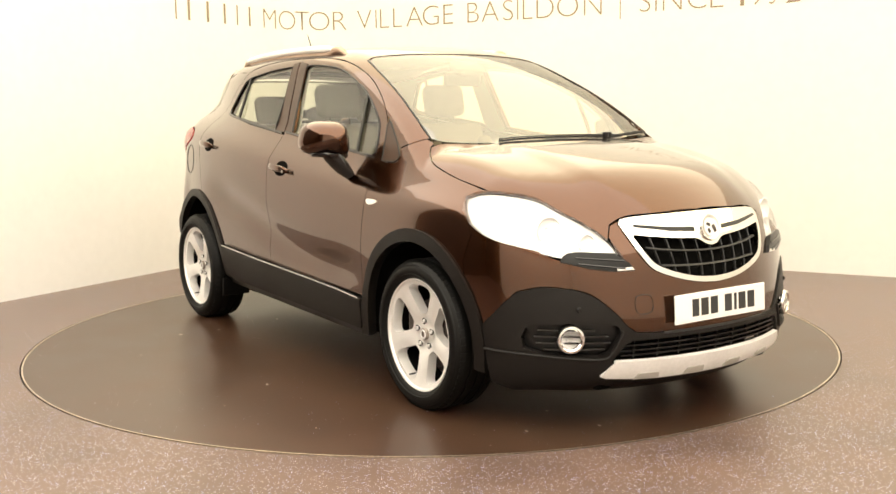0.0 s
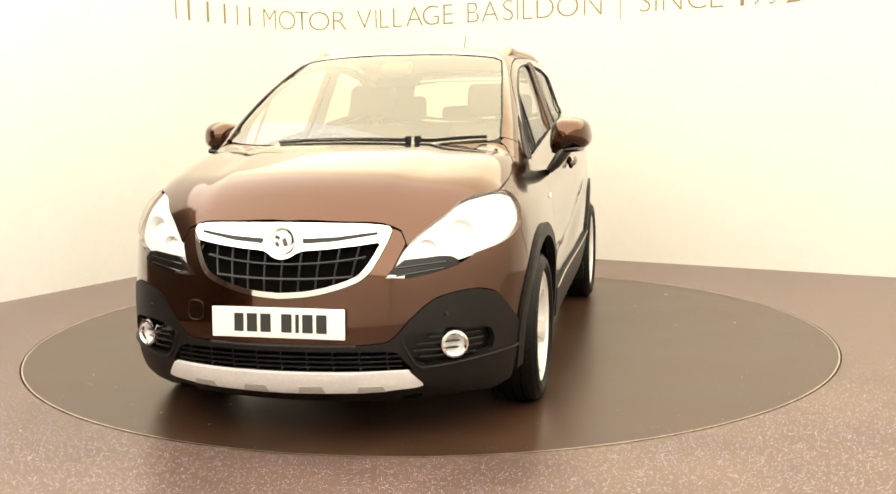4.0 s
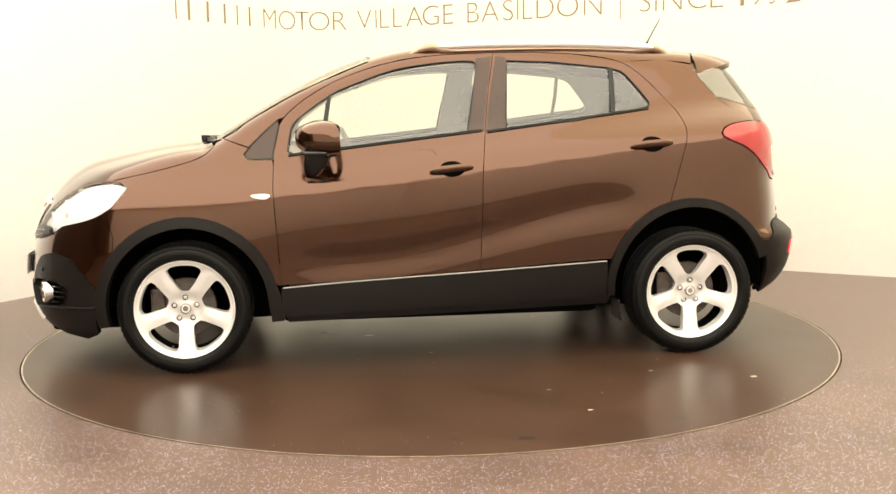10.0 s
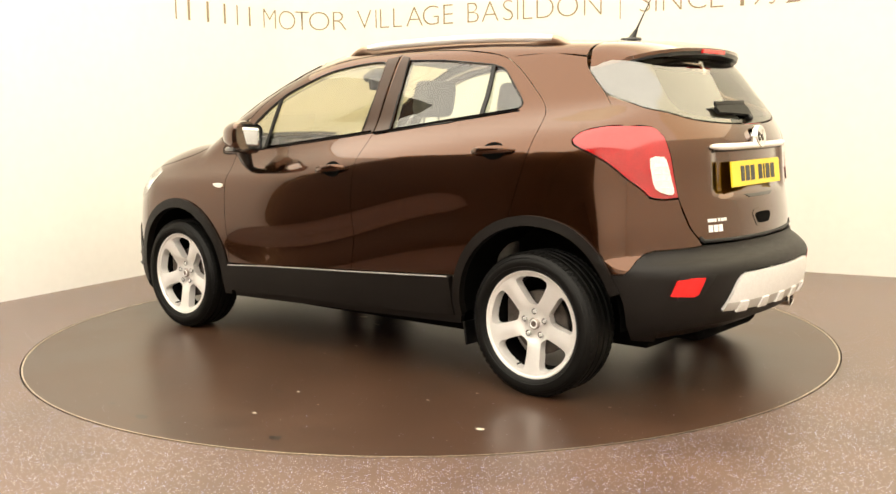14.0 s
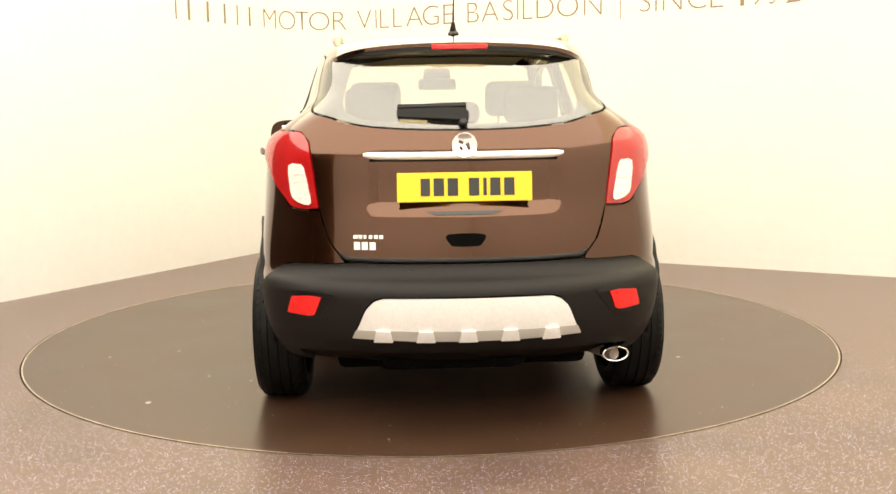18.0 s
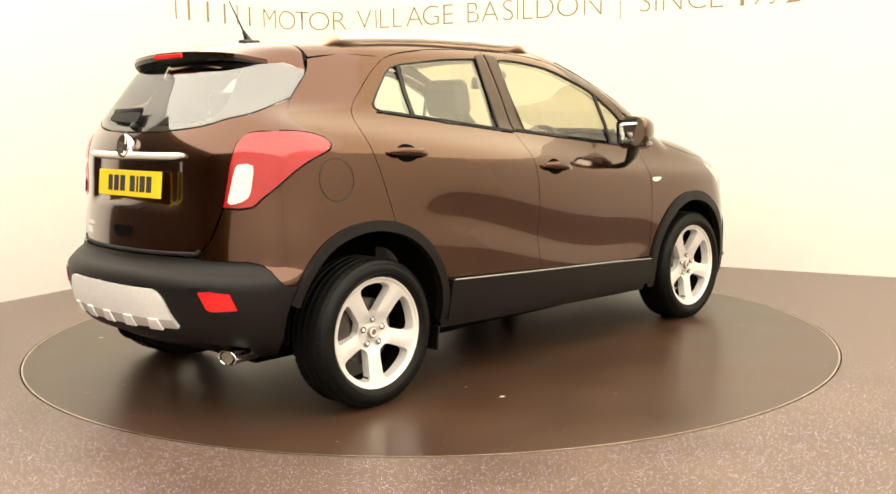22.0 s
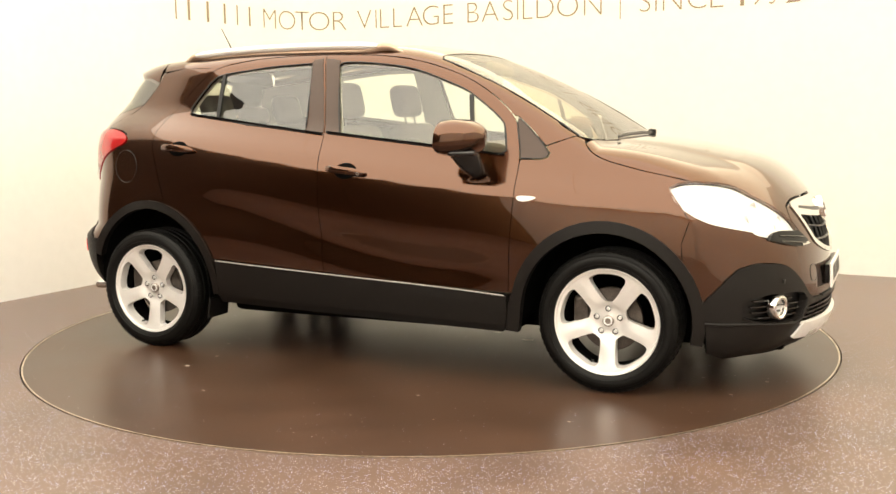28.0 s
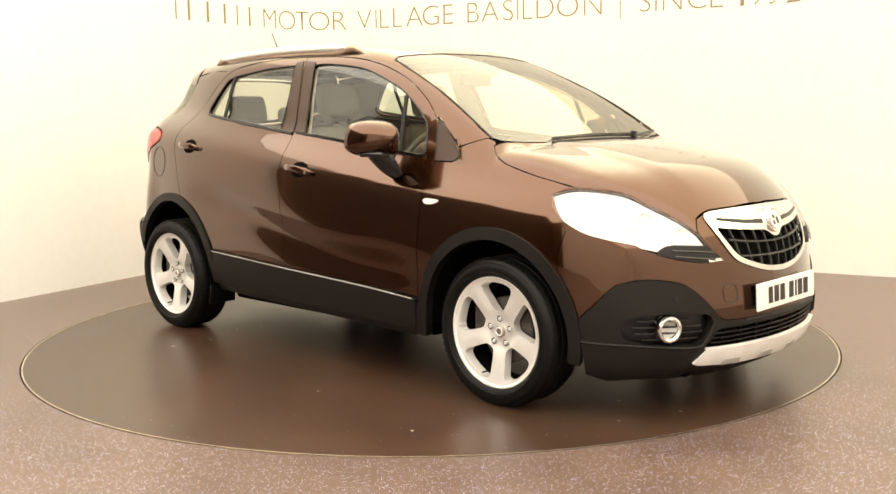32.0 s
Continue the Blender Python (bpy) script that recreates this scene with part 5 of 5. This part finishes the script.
    dark = [R(0.0, 0.436), R(0.2, 0.437), R(0.424, 0.438), R(0.440, 0.404), R(0.2, 0.396), R(0.0, 0.394)]
    part("lower_band", panel("tail", both(dark), off=0.0185, gap=0.001, depth=0.002, step=0.03), BAND, sp)
    rc = [R(0.495, 0.566), R(0.560, 0.574), R(0.66, 0.574), R(0.66, 0.465), R(0.57, 0.465), R(0.545, 0.50)]
    pair("reflector_recess", panel("tail", rc, off=0.0085, gap=0, depth=0.008, step=0.03), BLACK)
    rf = [R(0.553, 0.557), R(0.60, 0.560), R(0.672, 0.553), R(0.692, 0.487), R(0.62, 0.480), R(0.598, 0.480), R(0.580, 0.488)]
    pair("rear_reflector", panel("tail", rf, off=0.014, gap=0.001, depth=0.01, step=0.03), DEEPRED, "red rear reflector")

    for y, z in ((0.22, 0.640), (0.52, 0.632), (-0.22, 0.640), (-0.52, 0.632)):
        q = Vector(R(abs(y), z))
        part("parking_sensor", drum(0.010, 0.008, Matrix.Translation((q.x + 0.004, math.copysign(q.y, y), q.z)) @ pose(0, 0, 0, 0, 0, 90), 16, 0.002), BLACK, rb)
    for y in (0.60, -0.60):
        q = Vector(F(abs(y), 0.505))
        part("parking_sensor", drum(0.010, 0.008, Matrix.Translation((q.x + 0.004, math.copysign(q.y, y), q.z)) @ pose(0, 0, 0, 0, 0, -90), 16, 0.002), BLACK, cl)
    tow = [F(0.33, 0.545), F(0.39, 0.545), F(0.39, 0.485), F(0.33, 0.485)]
    part("tow_cover_gap", sweep([(p[0], -p[1], p[2]) for p in [lift(t, 0.0006) for t in ring(tow, 3)]], 0.003, 0.003, closed=True, n=4), BLACK, bumper)

    # -- roof rails and aerial
    def rail(s):
        pts, tp = [], []
        for x in np.linspace(0.17, -1.29, 48):
            k = min((0.17 - x) / 0.17, (x + 1.29) / 0.13, 1)
            b = T(x, 0.532 - 0.035 * max(0, (-x - 0.5)))
            pts.append((b[0], s * b[1], b[2] - 0.024 + 0.012 * ease(0, 1, k) + 0.030 * (math.exp(-((x - 0.04) / 0.09) ** 2) + math.exp(-((x + 1.16) / 0.09) ** 2))))
            tp.append(0.30 + 0.70 * ease(0, 1, k))
        return sweep(pts, 0.042, 0.042, n=12, taper=tp)
    rl = pair_bm("roof_rail", rail, RAILFOOT)
    def rail_top(s):
        pts = []
        for x in np.linspace(-0.015, -1.165, 24):
            b = T(x, 0.534 - 0.035 * max(0, (-x - 0.5)))
            pts.append((b[0], s * (b[1] + 0.008), b[2] + 0.020))
        return sweep(pts, 0.048, 0.040, n=14, taper=[0.6, 0.9] + [1] * 20 + [0.9, 0.6])
    pair_bm("rail_bar", rail_top, RAIL, "bright silver bar of the roof rail", parents=rl)
    b = Vector(T(-1.27, 0.0))
    bm = rbox((0.10, 0.046, 0.022), Matrix.Translation(b + Vector((0, 0, 0.006))), 0.009, 3)
    sweep([b + Vector((-0.004, 0, 0.010)), b + Vector((-0.018, 0, 0.034)), b + Vector((-0.030, 0, 0.054))], 0.040, n=12, bm=bm, taper=[1, 0.62, 0.40])
    ant = part("aerial", bm, GLOSS_BLACK, car, smooth=40)
    part("mast", sweep([b + Vector((-0.028, 0, 0.050)), b + Vector((-0.060, 0, 0.110)), b + Vector((-0.105, 0, 0.19))], 0.010, n=8, taper=[1, 0.7, 0.45]), BLACK, ant)

    # -- door mirrors
    def pod(s):
        """A mirror shell: rounded sections from its blunt nose back to the glass."""
        n, rows, bm = 28, [], bmesh.new()
        for i in range(13):
            t = i / 12
            g = (1 - (1 - t) ** 2.4) ** 0.5
            g = max(g, 0.03) * (1 - 0.05 * ease(0.8, 1.0, t))
            x = 0.720 - 0.180 * t
            row = []
            for k in range(n):
                a = 2 * math.pi * k / n
                c, d = math.cos(a), math.sin(a)
                e = (abs(c) ** 3.2 + abs(d) ** 3.2) ** (-1 / 3.2)
                yy, zz = e * c, e * d
                wide = 0.101 * (1 - 0.10 * zz)                        # narrower at the top's outer end
                row.append(bm.verts.new((x - 0.030 * yy * g + 0.012 * zz * g, s * (0.922 + yy * wide * g), 1.138 + g * (zz * (0.087 - 0.014 * yy) + 0.010 * yy))))
            rows.append(row)
        for a, b in zip(rows, rows[1:]):
            for k in range(n):
                bm.faces.new((a[k], b[k], b[(k + 1) % n], a[(k + 1) % n]))
        bm.faces.new(rows[0])
        bm.faces.new(rows[-1])
        bmesh.ops.recalc_face_normals(bm, faces=bm.faces)
        return bm
    mr = pair_bm("door_mirror", pod, PAINT, "brown door mirror on a black foot", smooth=50)
    for s, o in zip((1, -1), mr):
        part("mirror_frame", rbox((0.026, 0.164, 0.136), pose(0.541, s * 0.922, 1.138, s * 4, 0, -s * 16), 0.026, 3), GLOSS_BLACK, o, smooth=50)
        part("mirror_glass", rbox((0.024, 0.146, 0.118), pose(0.5385, s * 0.921, 1.138, s * 4, 0, -s * 16), 0.020, 3), MIRROR, o)
        part("lower_shell", rbox((0.125, 0.135, 0.026), pose(0.615, s * 0.912, 1.066, s * 4, 0, -s * 14), 0.012, 3), GLOSS_BLACK, o, smooth=50)
        part("mirror_foot", sweep(mir([(0.608, 0.905, 1.075), (0.622, 0.882, 1.040), (0.640, 0.855, 1.000), (0.650, 0.822, 0.965)], s), 0.115, 0.055, up=(0, 1, 0), n=16, taper=[1.1, 1.05, 0.9, 0.62]), GLOSS_BLACK, o, smooth=50)

    # -- wipers
    for s, (x0, y0), (x1, y1) in ((1, (1.195, 0.30), (1.115, 0.60)), (2, (1.215, 0.26), (1.190, -0.36))):
        mid = [T(x0 + (x1 - x0) * k, y0 + (y1 - y0) * k) for k in np.linspace(0, 1, 7)]
        wp = part("wiper", sweep([lift(p, 0.016) for p in mid], 0.009, 0.007, n=8, taper=[1.2, 1, 1, 0.9, 0.8, 0.7, 0.6]), BLACK, car)
        part("blade", sweep([lift(p, 0.007) for p in mid], 0.006, 0.010, square=True), BLACK, wp)
        part("pivot", drum(0.016, 0.03, Matrix.Translation(lift(T(x0, y0), 0.0)) @ pose(0, 0, 0, 90, 0, 0), 16, 0.004), BLACK, wp)

    # -- wheels
    wm = build_wheel_meshes()
    for cx in (1.277, -1.277):
        for s in (1, -1):
            w = part("wheel", wm["rim"], None, car, "five-spoke silver alloy wheel with a black tyre")
            w.matrix_basis = pose(cx, s * 0.772, 0.3205 if cx > 0 else 0.3225, 0, 0, 0 if s > 0 else 180)
            for n in ("tyre", "barrel", "spokes", "brake_disc", "hub", "centre_cap", "cap_emblem", "caliper"):
                part(n, wm[n], None, w)
            for k in range(5):
                a = radians(90 + 72 * k)
                for n in ("wheel_nut", "nut_seat"):
                    part(n, wm[n], None, w).matrix_basis = Matrix.Translation((0.056 * math.cos(a), 0, 0.056 * math.sin(a)))
            part("valve", wm["valve"], None, w).matrix_basis = Matrix.Translation((0.195 * math.cos(radians(290)), -0.01, 0.195 * math.sin(radians(290))))

    # -- arch liners, floor pan, exhaust, flaps
    for c, r in ((FA, 0.40), (RA, 0.41)):
        for s in (1, -1):
            bm = bmesh.new()
            rows = []
            for i in range(21):
                a = radians(-5 + 190 * i / 20)
                x, z, edge = c[0] + r * math.cos(a), max(0.2, c[1] + r * math.sin(a)), 0.858
                while edge > 0.60 and float(body(x, edge, max(z, 0.42))) > -0.012:      # stays inside the skin
                    edge -= 0.006
                rows.append([bm.verts.new((x, s * y, z)) for y in (edge, 0.52)])
            for a, b in zip(rows, rows[1:]):
                bm.faces.new((a[0], a[1], b[1], b[0]))
            bm.faces.new([r2[1] for r2 in rows])
            part("arch_liner", bm, UNDER, car)
    part("floor_pan", rbox((3.35, 1.04, 0.14), pose(0.0, 0, 0.270), 0.03), UNDER, car)
    part("floor_pan", rbox((1.62, 1.50, 0.12), pose(0.0, 0, 0.275), 0.03), UNDER, car)
    part("engine_tray", rbox((0.75, 1.0, 0.06), pose(1.62, 0, 0.20), 0.02), UNDER, car)
    part("rear_axle", sweep([(-1.277, -0.70, 0.32), (-1.22, -0.4, 0.27), (-1.22, 0.4, 0.27), (-1.277, 0.70, 0.32)], 0.09, n=10), UNDER, car)
    part("silencer", rbox((0.26, 0.62, 0.16), pose(-1.72, 0.05, 0.30), 0.06, 3), UNDER, car)
    ex = part("exhaust", sweep([(-1.55, -0.35, 0.29), (-1.72, -0.52, 0.285), (-1.86, -0.60, 0.280)], 0.05, n=12), STEEL, car)
    part("tail_pipe", lathe([(0.032, -0.11), (0.036, 0.03), (0.034, 0.032), (0.031, 0.03), (0.029, -0.10)], 24, None, Matrix.Translation((-1.835, -0.602, 0.281)) @ pose(0, 0, 0, 0, 0, 97) @ Matrix.Diagonal((1.55, 1, 0.85, 1))), CHROME, ex, "oval chrome tail pipe", 40)
    for s in (1, -1):
        part("mud_flap", rbox((0.012, 0.17, 0.11), pose(-0.90, s * 0.77, 0.235, 0, 8, 0), 0.004), BLACK, car)

    # -- cabin
    def inner(view, outline, holes, off, mat, name, twin=True, step=0.06):
        geo = panel(view, outline, holes, off=off, gap=0, depth=0, step=step)
        return pair(name, geo, mat) if twin else part(name, geo, mat, car)
    card_f = [S(0.80, 1.06), S(0.2, 1.112), S(-0.22, 1.150), S(-0.19, 0.6), S(-0.18, 0.45), S(0.78, 0.42)]
    card_r = [S(-0.23, 1.150), S(-0.7, 1.205), S(-1.20, 1.262), S(-1.20, 0.9), S(-0.98, 0.80), S(-0.78, 0.62), S(-0.76, 0.50), S(-0.19, 0.46)]
    inner("side", card_f, [], -0.05, TRIM, "door_card")
    inner("side", card_r, [], -0.05, TRIM, "door_card")
    up = [S(0.79, 1.10), S(0.70, 1.25), S(0.55, 1.36), S(0.3, 1.465), S(0.0, 1.52), S(-0.5, 1.54), S(-0.95, 1.50), S(-1.45, 1.44), S(-1.55, 1.20), S(-1.20, 1.262), S(-0.7, 1.205), S(-0.22, 1.150), S(0.2, 1.112)]
    inner("side", up, [FRONT_GLASS, REAR_GLASS], -0.035, LINER, "pillar_lining")
    hl2 = [T(0.33, 0.0), T(0.31, 0.45), T(0.0, 0.50), T(-0.6, 0.50), T(-1.44, 0.44), T(-1.46, 0.0)]
    inner("top", both(hl2), [], -0.03, LINER, "headliner", twin=False)
    boot = [S(-1.25, 1.20), S(-1.60, 1.18), S(-1.70, 0.95), S(-1.60, 0.87), S(-1.2, 0.87)]
    inner("tail", boot, [], -0.06, TRIM, "boot_lining")
    part("cabin_floor", rbox((1.56, 1.45, 0.05), pose(0.0, 0, 0.37), 0.01), TRIM, car)
    part("boot_floor", rbox((0.62, 0.98, 0.04), pose(-1.45, 0, 0.66), 0.01), TRIM, car)
    part("bulkhead", rbox((0.04, 1.00, 0.62), pose(1.02, 0, 0.72), 0.01), TRIM, car)
    bm = bmesh.new()
    prof = [(0.50, 0.78), (0.55, 0.98), (0.62, 1.045), (0.75, 1.075), (0.95, 1.075), (1.08, 1.06)]
    rows = [[bm.verts.new((x - 0.25 * y * y * (x > 0.9), y, z - 0.05 * (abs(y) / 0.7) ** 4)) for y in np.linspace(-0.67, 0.67, 13)] for x, z in prof]
    for a, b in zip(rows, rows[1:]):
        for j in range(12):
            bm.faces.new((a[j], a[j + 1], b[j + 1], b[j]))
    part("dashboard", bm, TRIM, car, smooth=50)
    part("instrument_hood", rbox((0.20, 0.34, 0.07), pose(0.62, -0.36, 1.065, 0, 8, 0), 0.03, 3), TRIM, car)
    st = part("steering_wheel", lathe([(0.18 + 0.015 * math.cos(a), 0.015 * math.sin(a)) for a in np.linspace(0, 2 * math.pi, 11)[:-1]], 40, None, Matrix.Translation((0.40, -0.36, 1.00)) @ pose(0, 0, 0, 0, 25, 0) @ pose(0, 0, 0, 0, 0, 90), closed=True), TRIM, car, smooth=60)
    part("steering_hub", rbox((0.05, 0.14, 0.11), pose(0.42, -0.36, 0.99, 0, -25, 0), 0.02, 3), TRIM, st)
    part("steering_spoke", rbox((0.02, 0.34, 0.035), pose(0.415, -0.36, 1.00, 0, -25, 0), 0.008), TRIM, st)
    part("inner_mirror", rbox((0.035, 0.23, 0.070), pose(0.40, 0.0, 1.425, 0, 10, 0), 0.016, 3), BLACK, car)
    part("mirror_housing", rbox((0.12, 0.16, 0.05), pose(0.44, 0.0, 1.480, 0, 24, 0), 0.02, 3), TRIM, car, smooth=50)
    part("mirror_stem", sweep([(0.40, 0, 1.43), (0.45, 0, 1.48)], 0.02, n=8), BLACK, car)
    for y in (0.36, -0.36):
        seat = part("front_seat", rbox((0.52, 0.50, 0.16), pose(0.14, y, 0.60, 0, -6, 0), 0.06, 3), FABRIC, car, "dark fabric front seat", 60)
        part("backrest", rbox((0.14, 0.47, 0.60), pose(-0.20, y, 0.90, 0, -16, 0), 0.06, 3), FABRIC, seat, smooth=60)
        for s in (1, -1):
            part("bolster", rbox((0.18, 0.09, 0.46), pose(-0.16, y + s * 0.20, 0.88, 0, -16, 0), 0.04, 3), FABRIC, seat, smooth=60)
            part("headrest_post", sweep([(-0.275, y + s * 0.06, 1.15), (-0.30, y + s * 0.06, 1.28)], 0.012, n=8), BLACK, seat)
        part("headrest", rbox((0.10, 0.27, 0.19), pose(-0.31, y, 1.325, 0, -12, 0), 0.045, 4), FABRIC, seat, smooth=60)
    bench = part("rear_seat", rbox((0.50, 1.24, 0.15), pose(-0.72, 0, 0.62, 0, -6, 0), 0.05, 3), FABRIC, car, "dark fabric rear bench seat", 60)
    part("backrest", rbox((0.14, 1.00, 0.58), pose(-1.05, 0, 0.91, 0, -18, 0), 0.05, 3), FABRIC, bench, smooth=60)
    for y, h in ((0.36, 0.17), (-0.36, 0.17), (0.0, 0.10)):
        part("headrest", rbox((0.09, 0.25, h), pose(-1.16, y, 1.20 + h / 2, 0, -14, 0), 0.04, 4), FABRIC, bench, smooth=60)
        for s in (1, -1):
            part("headrest_post", sweep([(-1.13, y + s * 0.06, 1.15), (-1.15, y + s * 0.06, 1.23)], 0.012, n=8), BLACK, bench)
    part("centre_console", rbox((0.8, 0.20, 0.22), pose(0.25, 0, 0.60), 0.04, 2), TRIM, car)
    return car


# ---- building it all ----
T_SPANS = [(-1.723, -1.626), (-1.612, -1.438), (-1.390, -1.208), (-1.164, -1.011), (-0.974, -0.876), (-0.830, -0.690)]
M_SPANS = [(-0.570, -0.395), (-0.360, -0.179), (-0.179, -0.044), (-0.044, 0.150), (0.182, 0.315)]
V_SPANS = [(0.427, 0.586), (0.624, 0.649), (0.681, 0.781), (0.825, 0.917), (0.966, 1.142), (1.142, 1.309), (1.356, 1.456)]
B_SPANS = [(1.600, 1.714), (1.742, 1.909), (1.948, 2.047), (2.080, 2.101), (2.139, 2.231), (2.268, 2.427), (2.458, 2.649), (2.700, 2.856)]
S_SPANS = [(3.179, 3.270), (3.308, 3.327), (3.374, 3.528), (3.574, 3.724), (3.756, 3.858)]
Y_SPANS = [(4.004, 4.017), (4.073, 4.151), (4.202, 4.253), (4.329, 4.433)]
DIV_S = 3.012
DISC_MARKS = [((0.605, -0.048), 0.022, False), ((0.371, 0.078), 0.018, False), ((-0.815, 1.885), 0.026, True), ((-0.15, 2.045), 0.024, True),
              ((-1.047, 0.906), 0.007, False), ((-0.797, -1.223), 0.012, False), ((1.93, -0.48), 0.007, False), ((-1.381, 1.309), 0.014, False), ((-1.346, 1.169), 0.006, True)]

build_room()
build_lettering()
TURNTABLE = build_turntable()
CAR = build_car()


# ---- what moves: the turntable carries the car round and comes to rest ----
def motions():
    turn = [(t, -56.62 - 11.741 * t) for t in range(0, 29)] + [(28.6, -392.3), (29.0, -396.6), (29.5, -401.2), (30.0, -403.9), (30.5, -404.75), (31.0, -404.8), (32.0, -404.8)]
    walk(TURNTABLE, [(t, pose(0, 0, 0, 0, 0, a)) for t, a in turn])
    walk(CAR, [(t, pose(0, 0, 0, 0, 0, a) @ pose(0.0151, -0.0633, 0)) for t, a in turn])


motions()
